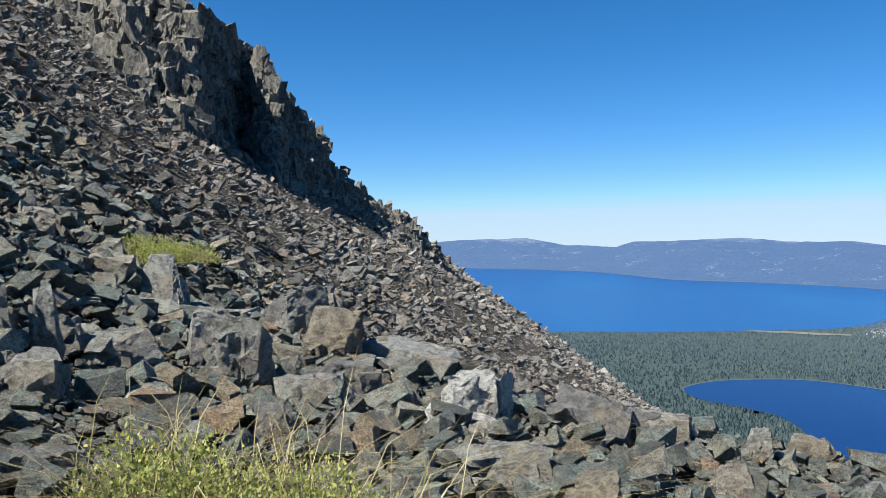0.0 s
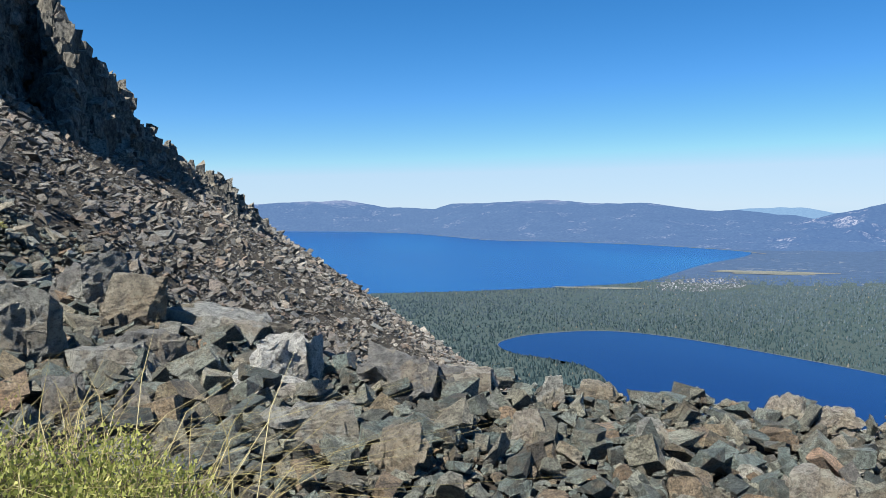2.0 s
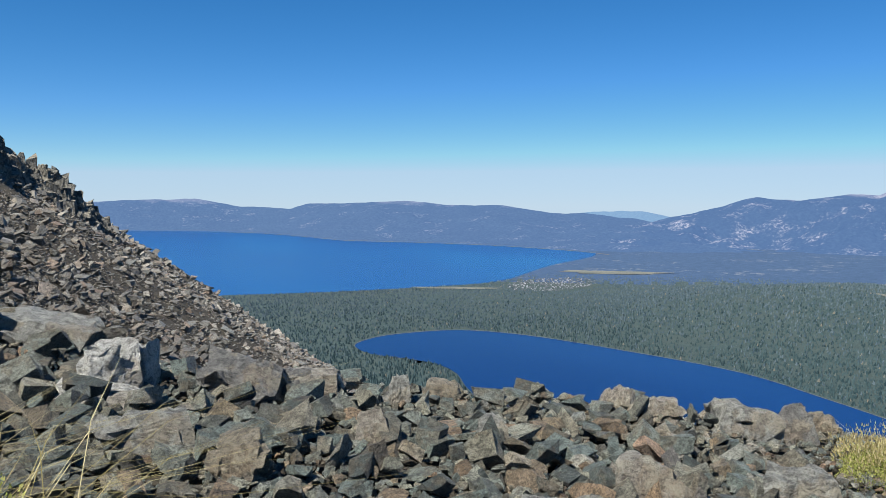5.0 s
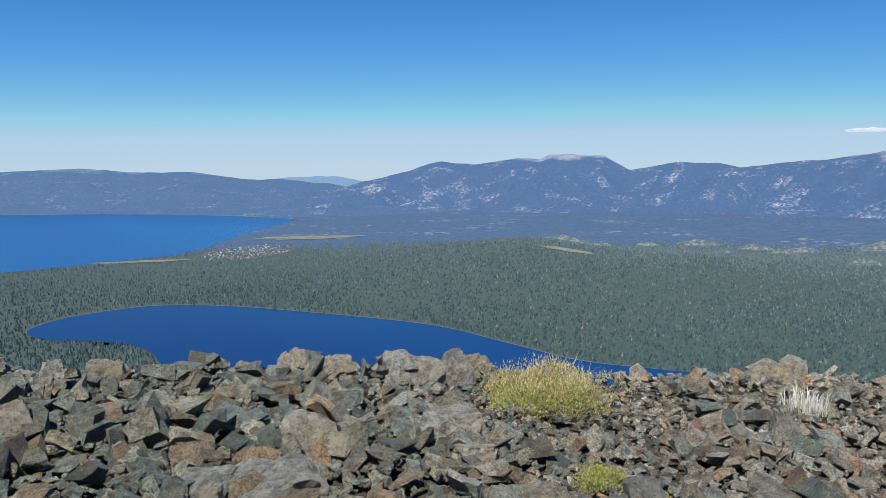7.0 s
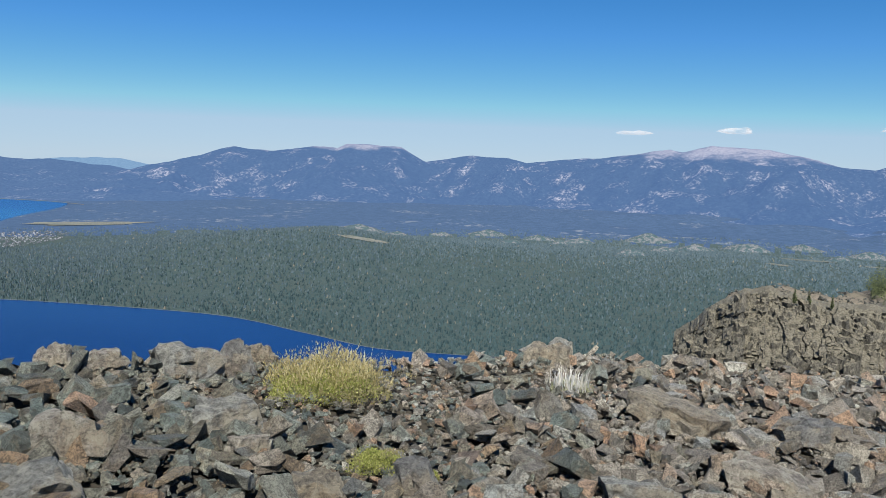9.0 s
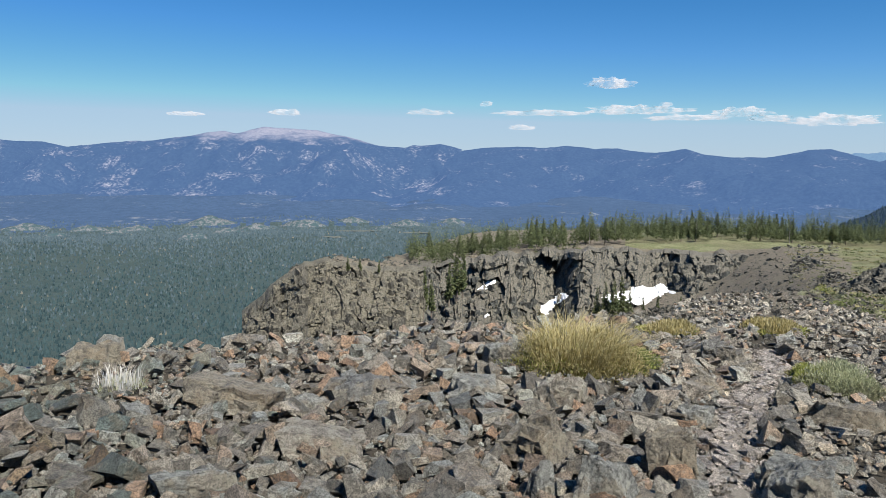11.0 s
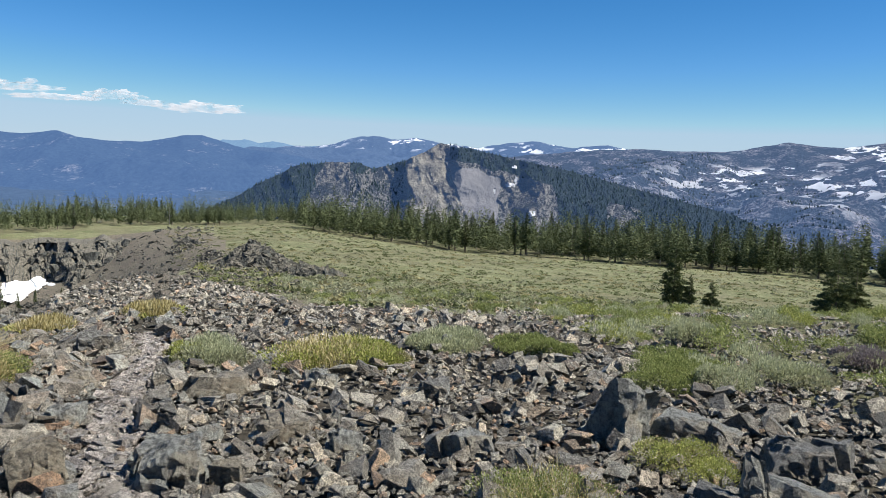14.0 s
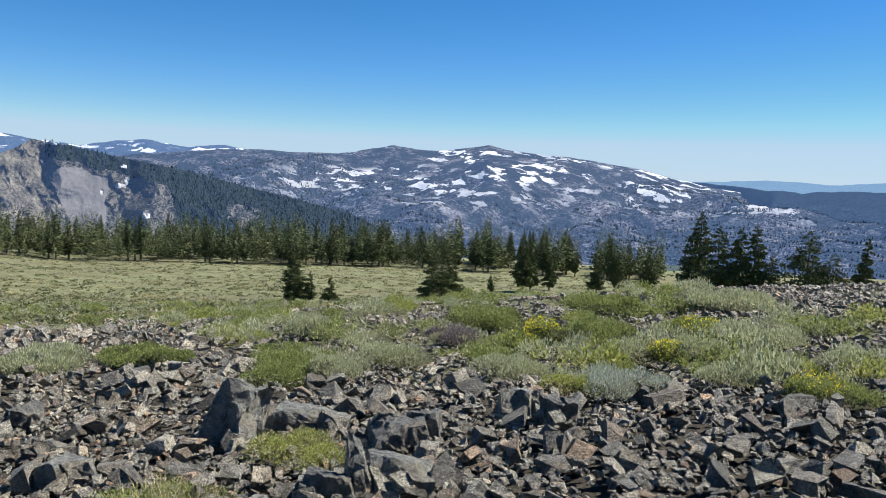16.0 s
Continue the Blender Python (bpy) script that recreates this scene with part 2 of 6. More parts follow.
def water_material(name, c1, c2):
    m = Mat(name, 0.24, 0.06)
    n = m.noise(0.0022, 4, 0.5, (1, 0.35, 1))
    m.colour(m.mix(m.mask(n, 0.35, 0.7), c1, c2)).bump(m.noise(0.05, 3), 0.03, 0.3)
    return m.mat


WATER = water_material("lake_water", (0.004, 0.047, 0.172), (0.005, 0.064, 0.20))
DEEP_WATER = water_material("deep_lake_water", (0.003, 0.020, 0.088), (0.004, 0.027, 0.110))


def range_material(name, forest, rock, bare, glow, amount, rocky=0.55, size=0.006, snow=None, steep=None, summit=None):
    """A mountainside far off: dark woods broken by pale bare rock; blue emission paints the haze."""
    m = Mat(name, 1.0, 0.0)
    n1, n2, n3 = m.noise(size, 7, 0.6), m.noise(size * 20, 6, 0.75), m.noise(size * 2.2, 5, 0.6, (1, 1, 0.4))
    woods = m.mix(m.mask(n2, 0.35, 0.65), tuple(0.45 * v for v in forest), forest)
    stone = m.mix(m.mask(n2, 0.42, 0.6), rock, bare)
    spots = m.math("ADD", m.math("MULTIPLY", n3, 0.7), m.math("MULTIPLY", n2, 0.35))
    c = m.mix(m.math("MULTIPLY", m.mask(spots, rocky, rocky + 0.17), m.mask(n2, 0.38, 0.62)), woods, stone)
    if steep:
        c = m.mix(m.mask(m.math("ADD", m.slope(), m.math("MULTIPLY", n3, 0.35)), steep, steep - 0.16), c, stone)
    if summit:
        lo, hi, tone = summit
        c = m.mix(m.mask(m.math("ADD", m.height(), m.math("MULTIPLY", m.math("SUBTRACT", n3, 0.5), (hi - lo) * 2.5)), lo, hi), c, m.mix(m.mask(n2, 0.35, 0.62), tuple(0.6 * v for v in tone), tone))
    if snow:
        lo, hi, thr, east, west = snow
        patch = m.mask(m.noise(size * 2.2, 7, 0.62, (1, 1, 2.2)), thr, thr + 0.02)
        drift = m.mask(m.noise(size * 0.6, 3, 0.5), 0.40, 0.56)
        patch = m.math("MULTIPLY", m.math("MULTIPLY", patch, drift), m.mask(m.axis(0), east, west))
        c = m.mix(m.math("MULTIPLY", patch, m.mask(m.height(), lo, hi)), c, (0.8, 0.82, 0.85))
    m.colour(c)
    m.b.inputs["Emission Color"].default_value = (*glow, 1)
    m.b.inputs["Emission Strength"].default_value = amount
    m.bump(m.math("ADD", n1, n2), 1.0, 12)
    return m.mat


# emission colour that stands in for the blue haze before the ranges
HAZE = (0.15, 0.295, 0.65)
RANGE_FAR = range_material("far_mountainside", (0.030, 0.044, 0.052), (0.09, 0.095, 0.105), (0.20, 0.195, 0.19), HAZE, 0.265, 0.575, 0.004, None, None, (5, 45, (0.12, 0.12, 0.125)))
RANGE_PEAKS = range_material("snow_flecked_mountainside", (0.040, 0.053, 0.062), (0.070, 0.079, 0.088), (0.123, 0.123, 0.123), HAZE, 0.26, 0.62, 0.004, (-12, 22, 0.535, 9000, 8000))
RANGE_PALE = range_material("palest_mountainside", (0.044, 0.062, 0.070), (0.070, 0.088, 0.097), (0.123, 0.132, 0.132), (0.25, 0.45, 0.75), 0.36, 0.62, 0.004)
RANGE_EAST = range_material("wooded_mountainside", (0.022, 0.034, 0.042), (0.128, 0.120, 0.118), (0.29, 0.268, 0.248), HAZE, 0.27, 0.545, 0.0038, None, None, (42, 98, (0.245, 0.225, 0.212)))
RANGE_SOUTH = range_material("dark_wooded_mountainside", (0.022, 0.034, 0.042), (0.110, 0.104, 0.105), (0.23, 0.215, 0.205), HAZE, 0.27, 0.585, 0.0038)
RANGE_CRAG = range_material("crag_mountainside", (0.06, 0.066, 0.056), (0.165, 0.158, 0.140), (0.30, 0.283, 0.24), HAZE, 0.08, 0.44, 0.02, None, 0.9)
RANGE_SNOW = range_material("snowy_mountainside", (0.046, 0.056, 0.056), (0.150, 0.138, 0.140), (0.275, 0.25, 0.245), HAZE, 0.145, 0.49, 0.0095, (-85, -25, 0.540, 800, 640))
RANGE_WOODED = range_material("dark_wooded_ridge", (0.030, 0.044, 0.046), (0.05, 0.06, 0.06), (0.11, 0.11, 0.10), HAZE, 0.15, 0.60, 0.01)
SNOW = Mat("old_snow", 0.6, 0.3).colour((0.82, 0.84, 0.86)).mat

# ---- the lie of the land ----
CREST = [(79, 10.9), (82, 8.7), (85, 8.1), (88, 8.7), (92, 8.5), (95, 7.85), (100, 7.2), (104, 6.75), (110, 6.5), (117, 6.3)]
EDGE = [(94, 8.1), (106, 6.6), (115, 6.35), (125, 5.9), (131, 6.6), (138, 7.5), (150, 7.7), (180, 7.7), (195, 6.7)]
RIM = [(10, 6.9), (20, 7.5), (30, 8.1), (46, 9.1), (60, 9.5), (74, 10.8), (86, 11.5)]


def az_of(x, y):
    a = np.degrees(np.arctan2(x, y))
    return np.where(a < -100, a + 360, a)


def bench(x, y):
    a, d = az_of(x, y), np.hypot(x, y)
    return -0.17 - 0.135 * d * np.cos(np.radians(a - 110))


def valley_z(a, d):
    z = -133.2 - 7.6 * step(870, 1230, d) * (1 - step(36, 44, a)) - 3 * step(1200, 1500, d) * step(36, 44, a)
    hump = knots(a, [(36, 0), (40, 12), (44, 22), (53, 28), (57, 19), (63, 14), (76, 7), (95, 5)])
    z = z + hump * step(20, 420, d - knots(a, [(20, 850), (37, 765), (45, 700), (51, 622), (56, 572), (62, 556), (68, 550), (90, 540)])) * (1 - step(1080, 1500, d))
    x, y = d * np.sin(np.radians(a)), d * np.cos(np.radians(a))
    knolls = np.clip(fbm(x, y, 260, 4, 3), 0, 1) * 70 * step(1450, 1700, d) * (1 - step(2300, 2700, d)) * step(54, 60, a)
    hills = 12 * np.exp(-((a - 52) / 6.5) ** 2 - ((d - 1230) / 150) ** 2) + 8 * np.exp(-((a - 66) / 5) ** 2 - ((d - 1050) / 130) ** 2) + 6 * np.exp(-((a - 80) / 5) ** 2 - ((d - 1180) / 120) ** 2)
    return z + knolls + hills - 8 * step(2300, 3000, d)


def ground_z(x, y):
    x, y = np.asarray(x, float), np.asarray(y, float)
    a, d = az_of(x, y), np.hypot(x, y)
    flat = bench(x, y)
    rim = flat - 0.8 * np.maximum(0, 0.555 * x + 0.832 * y - knots(a, RIM))
    slope = -0.12 - 0.7 * (x + 2.0) + 1.6 * fbm(x, y, 22, 3, 5) * step(8, 40, d) - 1.2 * np.maximum(0, y - 150) - 0.7 * np.maximum(0, -x - 75)
    base = softmax(rim, slope, 0.35)
    # the meadow that falls away to the south
    z20, z71 = bench(*(20 * np.sin(np.radians(a)), 20 * np.cos(np.radians(a)))), 1.6 - 71 * np.tan(np.radians(knots(a, [(100, 7.2), (116, 7.6), (128, 8.6), (142, 10.0), (160, 10.0), (180, 9.4)])))
    z190 = 1.6 - 190 * np.tan(np.radians(knots(a, EDGE)))
    field = np.where(d < 20, flat, np.where(d < 71, z20 + (z71 - z20) * (d - 20) / 51, z71 + (z190 - z71) * (d - 71) / 119))
    field = np.where(d > 190, z190 - 0.05 * (d - 190) - 0.6 * np.maximum(0, d - 250), field) + 1.2 * fbm(x, y, 30, 3, 8) * step(20, 60, d)
    # the bowl with its cliffs
    wall = knots(a, [(79, 116), (88, 140), (95, 168), (105, 172), (117, 176)])
    floor_z = knots(a, [(78, -60), (88, -36), (95, -35), (100, -33), (104, -29), (108, -25), (112, -21.5), (116, -17), (120, -13)])
    crest = 1.6 - wall * np.tan(np.radians(knots(a, CREST)))
    r = knots(a, [(78, 14), (90, 18), (100, 21), (107, 27), (113, 46), (118, 58)])
    zr = bench(r * np.sin(np.radians(a)), r * np.cos(np.radians(a)))
    bowl = np.where(d < r, flat, np.maximum(floor_z, zr - 0.75 * (d - r)))
    bowl = np.where(d > wall - 3, floor_z + (crest - floor_z) * step(-3, 8, d - wall), bowl)
    bowl = np.where(d > wall + 8, crest - 0.03 * (d - wall) - 0.6 * np.maximum(0, d - knots(a, [(79, 130), (88, 160), (95, 260)])), bowl)
    bowl = bowl + 1.5 * fbm(x, y, 14, 4, 9) * step(18, 40, d)
    right = bowl + (field - bowl) * step(111, 124, a)
    z = base + (right - base) * step(73, 82, a)
    far = valley_z(a, d)
    z = np.where(d > 60, softmax(z, far, 6), z)
    return z + 0.07 * fbm(x, y, 1.3, 3, 2) * (1 - step(20, 60, d))


def inside(poly, x, y):
    px, py = poly[:, 0], poly[:, 1]
    hit = np.zeros(len(x), bool)
    for x0, y0, x1, y1 in zip(px, py, np.roll(px, -1), np.roll(py, -1)):
        hit ^= ((y0 > y) != (y1 > y)) & (x < (x1 - x0) * (y - y0) / (y1 - y0 + 1e-12) + x0)
    return hit


def sheet():
    az = np.concatenate([np.arange(-48, 200, 0.42), np.arange(200, 312.1, 4)])
    ds = np.concatenate([[0.0], np.geomspace(0.6, 4950, 210)])
    A, D = np.meshgrid(az, ds)
    X, Y = D * np.sin(np.radians(A)), D * np.cos(np.radians(A))
    Z = ground_z(X, Y) - 0.07 * (1 - step(25, 60, D))
    for shore, inner in ((SMALL_LAKE, 0.85), (BIG_LAKE, 0.92)):
        mid = shore.mean(0)
        Z = Z - 3.5 * inside(mid + (shore - mid) * inner, X.ravel(), Y.ravel()).reshape(X.shape)
    f = grid_faces(len(ds), len(az))[:, ::-1]
    me = mesh_from("ground", np.stack([X, Y, Z], -1).reshape(-1, 3), f, [SCREE_SHADED, MEADOW, FOREST_FLOOR, HAZY_FLOOR, SCREE_FAR], True)
    c = np.stack([X, Y], -1).reshape(-1, 2)[f].mean(1)
    a, d = az_of(c[:, 0], c[:, 1]), np.hypot(c[:, 0], c[:, 1])
    n = fbm(c[:, 0], c[:, 1], 9, 4, 4)
    green = (a > 108) & (d + 8 * n > knots(a, [(108, 400), (114, 300), (118, 190), (122, 80), (126, 30), (142, 19), (150, 14), (158, 10.5), (165, 8.5), (176, 8), (200, 8)])) & (d < 240)
    green |= (a > 106) & (d > knots(a, [(90, 150), (95, 174), (105, 178), (117, 182)]) + 10 * n)
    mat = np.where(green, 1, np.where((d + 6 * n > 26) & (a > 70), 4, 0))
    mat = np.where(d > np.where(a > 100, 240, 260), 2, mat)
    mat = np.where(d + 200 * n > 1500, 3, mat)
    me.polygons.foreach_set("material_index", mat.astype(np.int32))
    return tagged(new("ground", me), "stony mountain ground with scree, dry meadow and valley floor", "ground", kind="structure")


def lake(name, pts, z, label, mat):
    """A sheet of water with a smooth shore through the given (heading, distance) marks."""
    p = np.array([polar(*q) for q in pts])
    out = []
    n = len(p)
    for i in range(n):
        p0, p1, p2, p3 = p[i - 1], p[i], p[(i + 1) % n], p[(i + 2) % n]
        for t in np.linspace(0, 1, 8, endpoint=False):
            out.append(0.5 * (2 * p1 + (p2 - p0) * t + (2 * p0 - 5 * p1 + 4 * p2 - p3) * t * t + (3 * p1 - p0 - 3 * p2 + p3) * t ** 3))
    bm = bmesh.new()
    bm.faces.new([bm.verts.new((x, y, z)) for x, y in out])
    bmesh.ops.triangulate(bm, faces=bm.faces[:])
    bmesh.ops.recalc_face_normals(bm, faces=bm.faces[:])
    if bm.faces[:][0].normal.z < 0:
        bmesh.ops.reverse_faces(bm, faces=bm.faces[:])
    tagged(new(name, bm_mesh(name, bm, mat)), label, "lake", kind="structure")
    return np.array(out)


SMALL_LAKE = lake("water", [(17.3, 742), (18.2, 778), (20.5, 812), (25, 840), (30, 815), (37, 748), (45, 680), (51, 605), (56, 556), (62, 541), (68, 535), (74, 500), (60, 400), (40, 440),
                            (28, 515), (25.8, 566), (24.9, 618), (23.6, 652), (21.4, 676), (18.6, 700)], -133.05, "deep blue mountain lake among conifer woods", DEEP_WATER)
BIG_LAKE = lake("water", [(-10, 1300), (8, 1255), (15, 1278), (20, 1325), (26, 1420), (28.5, 1520), (30, 1680), (32, 1950), (34.8, 2330), (34, 2560), (27.5, 2870), (21.7, 3050), (16.4, 3180),
                          (10, 4050), (0, 4420), (-12, 4420)], -140.65, "broad bright blue lake below far mountains", WATER)
sheet()


# ---- mountains ----
def mountain(name, label, mat, skyline, crest_d, foot_d, base, rough, seed, back=250, da=0.15, rows=56, power=1.25, grain=0.45, jag=0.26):
    """A range whose crest line stands at the given (heading, height angle) marks."""
    az = np.arange(skyline[0][0], skyline[-1][0] + 1e-6, da)
    e = knots(az, skyline) + jag * fbm(az, az * 0, 1.6, 5, seed)
    dc, df = knots(az, crest_d), knots(az, foot_d)
    t = np.concatenate([np.linspace(0, 1, rows - 6), 1 + np.linspace(0.12, 1, 6)])
    T, _ = np.meshgrid(t, az, indexing="ij")
    D = np.where(T <= 1, df + (dc - df) * T, dc + back * (T - 1))
    zc = 1.6 + dc * np.tan(np.radians(e))
    X, Y = D * np.sin(np.radians(az)), D * np.cos(np.radians(az))
    up = np.clip(T, 0, 1) ** power
    bz = base(az) if callable(base) else base
    Z = bz + (zc - bz) * up
    size = (dc - df).mean() * grain
    spur = (ridged(X, Y, size, 5, seed) - 0.62) * rough * np.sin(np.pi * np.clip(T, 0, 1)) ** 0.8
    spur += fbm(X, Y, size * 0.18, 4, seed + 3) * rough * 0.35 * np.sin(np.pi * np.clip(T, 0, 1))
    Z = Z + spur
    Z = np.where(T > 1, zc - (T - 1) * (zc - bz) * 0.9, Z)
    Z = np.minimum(Z, 1.6 + D * np.tan(np.radians(e)) * 1.0 + 0.0)
    me = mesh_from(name, np.stack([X, Y, Z], -1).reshape(-1, 3), grid_faces(len(t), len(az))[:, ::-1], mat, True)
    return tagged(new(name, me), label, "mountain", kind="structure")


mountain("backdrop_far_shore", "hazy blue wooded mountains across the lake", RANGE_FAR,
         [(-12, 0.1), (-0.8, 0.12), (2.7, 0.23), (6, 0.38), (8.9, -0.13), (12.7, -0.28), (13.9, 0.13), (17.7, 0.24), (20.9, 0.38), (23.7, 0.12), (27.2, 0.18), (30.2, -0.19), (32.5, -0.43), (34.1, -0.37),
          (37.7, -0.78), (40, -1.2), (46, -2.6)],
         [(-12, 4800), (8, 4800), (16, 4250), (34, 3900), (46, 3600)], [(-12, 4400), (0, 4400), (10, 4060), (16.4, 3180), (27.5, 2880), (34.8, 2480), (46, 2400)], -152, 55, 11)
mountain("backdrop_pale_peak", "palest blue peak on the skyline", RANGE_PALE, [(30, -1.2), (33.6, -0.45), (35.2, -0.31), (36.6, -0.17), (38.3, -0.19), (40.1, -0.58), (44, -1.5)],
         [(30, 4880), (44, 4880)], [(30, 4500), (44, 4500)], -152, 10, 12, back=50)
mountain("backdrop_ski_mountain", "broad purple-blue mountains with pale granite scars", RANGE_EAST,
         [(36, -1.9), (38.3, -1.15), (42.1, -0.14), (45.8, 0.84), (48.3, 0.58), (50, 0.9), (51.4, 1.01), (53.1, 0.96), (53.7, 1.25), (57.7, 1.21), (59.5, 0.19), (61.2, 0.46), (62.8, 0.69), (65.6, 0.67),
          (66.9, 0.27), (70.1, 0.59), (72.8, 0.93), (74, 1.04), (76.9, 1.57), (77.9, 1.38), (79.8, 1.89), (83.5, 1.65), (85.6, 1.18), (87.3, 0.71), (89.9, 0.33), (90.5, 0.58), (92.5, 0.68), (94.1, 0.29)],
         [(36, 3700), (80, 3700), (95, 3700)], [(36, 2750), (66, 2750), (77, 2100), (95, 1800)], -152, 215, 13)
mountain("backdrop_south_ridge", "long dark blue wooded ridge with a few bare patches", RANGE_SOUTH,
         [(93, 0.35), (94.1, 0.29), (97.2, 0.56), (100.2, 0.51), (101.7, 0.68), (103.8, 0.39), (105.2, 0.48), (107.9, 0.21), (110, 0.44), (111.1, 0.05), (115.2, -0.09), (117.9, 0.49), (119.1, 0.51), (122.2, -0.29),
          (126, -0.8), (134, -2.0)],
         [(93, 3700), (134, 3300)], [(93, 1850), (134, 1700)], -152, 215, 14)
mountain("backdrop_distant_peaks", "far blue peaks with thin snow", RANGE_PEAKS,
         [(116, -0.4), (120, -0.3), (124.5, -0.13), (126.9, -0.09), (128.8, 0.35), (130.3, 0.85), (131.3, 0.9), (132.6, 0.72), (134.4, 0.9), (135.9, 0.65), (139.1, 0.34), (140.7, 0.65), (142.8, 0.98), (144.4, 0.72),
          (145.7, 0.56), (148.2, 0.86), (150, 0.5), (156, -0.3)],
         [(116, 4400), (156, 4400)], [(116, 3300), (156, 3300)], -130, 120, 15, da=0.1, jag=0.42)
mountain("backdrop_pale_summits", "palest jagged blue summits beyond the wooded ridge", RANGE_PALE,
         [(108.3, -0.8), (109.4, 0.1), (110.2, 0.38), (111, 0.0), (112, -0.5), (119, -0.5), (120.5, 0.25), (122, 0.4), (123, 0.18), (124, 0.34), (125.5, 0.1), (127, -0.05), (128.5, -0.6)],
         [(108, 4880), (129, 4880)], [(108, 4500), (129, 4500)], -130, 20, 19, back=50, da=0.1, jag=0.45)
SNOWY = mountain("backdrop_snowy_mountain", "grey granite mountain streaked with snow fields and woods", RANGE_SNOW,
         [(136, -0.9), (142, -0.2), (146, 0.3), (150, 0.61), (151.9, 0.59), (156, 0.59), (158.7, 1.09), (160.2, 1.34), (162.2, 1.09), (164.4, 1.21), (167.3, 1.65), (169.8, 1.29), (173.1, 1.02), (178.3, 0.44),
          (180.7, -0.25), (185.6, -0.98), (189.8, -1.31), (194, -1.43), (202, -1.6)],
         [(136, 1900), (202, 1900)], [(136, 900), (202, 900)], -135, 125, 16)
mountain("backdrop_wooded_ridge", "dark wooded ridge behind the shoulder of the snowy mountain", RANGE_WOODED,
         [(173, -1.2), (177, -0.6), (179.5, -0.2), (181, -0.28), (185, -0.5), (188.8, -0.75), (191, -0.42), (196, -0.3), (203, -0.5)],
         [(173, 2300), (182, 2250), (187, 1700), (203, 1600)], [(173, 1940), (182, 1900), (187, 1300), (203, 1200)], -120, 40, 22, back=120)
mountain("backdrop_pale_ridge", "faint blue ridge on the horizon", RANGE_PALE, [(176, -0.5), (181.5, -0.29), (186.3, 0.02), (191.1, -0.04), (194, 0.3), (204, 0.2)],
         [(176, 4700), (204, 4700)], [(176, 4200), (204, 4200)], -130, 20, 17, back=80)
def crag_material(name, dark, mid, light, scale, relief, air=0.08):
    """Bare granite far off: upright cracks and stains; thin blue haze put in as emission."""
    m = Mat(name, 1.0, 0.0)
    n1, n2 = m.noise(scale, 8, 0.7, (1, 1, 0.6)), m.noise(scale * 5, 6, 0.75, (1, 1, 0.8))
    c = m.ramp(n1, [(0.34, dark), (0.5, mid), (0.64, light)])
    c = m.mix(m.mask(n2, 0.36, 0.52), m.mix(0.5, c, dark), c)
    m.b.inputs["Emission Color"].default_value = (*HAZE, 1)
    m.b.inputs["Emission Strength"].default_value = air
    m.colour(c).bump(m.math("ADD", n1, n2), 1.0, relief)
    return m.mat


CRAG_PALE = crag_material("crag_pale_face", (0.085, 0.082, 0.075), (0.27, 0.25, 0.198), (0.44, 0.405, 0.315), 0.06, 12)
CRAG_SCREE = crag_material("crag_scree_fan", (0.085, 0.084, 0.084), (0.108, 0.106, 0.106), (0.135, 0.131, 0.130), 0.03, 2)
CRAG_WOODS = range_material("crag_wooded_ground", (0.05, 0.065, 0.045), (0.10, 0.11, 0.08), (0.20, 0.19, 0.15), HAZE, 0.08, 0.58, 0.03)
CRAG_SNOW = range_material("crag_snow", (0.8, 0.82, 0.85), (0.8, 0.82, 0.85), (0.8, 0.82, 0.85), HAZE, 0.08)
CRAG_TOP = [(117, -6.0), (119.8, -4.6), (122.9, -2.85), (125.7, -1.4), (128.2, -1.03), (129.7, -1.1), (131.2, -1.42), (132.7, -1.06), (134.6, -0.3), (136.1, 0.55), (137.2, 0.46), (139.2, 0.05), (142, -0.5), (145.1, -1.05), (148.3, -1.75),
            (152.7, -2.75), (157, -3.7), (160, -5.0)]


def crag_zone(a, e):
    """0 speckled rock, 1 pale face, 2 scree, 3 woods, 4 snow."""
    wob = 1.2 * fbm(a, e, 1.1, 4, 3)
    right = 136.3 + (-0.4 - e) * 0.44
    z = np.zeros(len(a), int)
    z = np.where((a + 0.7 * wob > right) & (a + 0.6 * wob < 140.6) & (e < -0.9 - 0.25 * (a - 137) + 0.5 * wob), 2, z)
    z = np.where((a > 133.7) & (a + 0.3 * wob < right), 1, z)
    z = np.where(a + wob < 127.8 + (e + 1.1) * 0.45, 3, z)
    z = np.where((a + 1.5 * wob > 143.6 - 0.5 * (e + 1)) & (wob > -0.16), 3, z)
    z = np.where((a > 136.8) & (e > -0.55 - 0.22 * (a - 137) + 0.5 * wob), 3, z)
    z = np.where((a > 129.5) & (a < 133.6) & (e > -1.7 + 1.5 * wob), 3, z)
    for sa, se, w, h in ((137.2, 0.36, 0.45, 0.1), (141.6, -1.0, 0.22, 0.12), (141.3, -2.3, 0.4, 0.14), (141.75, -1.95, 0.14, 0.25), (140.2, -2.8, 0.08, 0.2), (143.0, -4.3, 0.25, 0.2)):
        z = np.where(((a - sa) / w) ** 2 + ((e - se) / h) ** 2 < 1 + 1.2 * wob, 4, z)
    return z


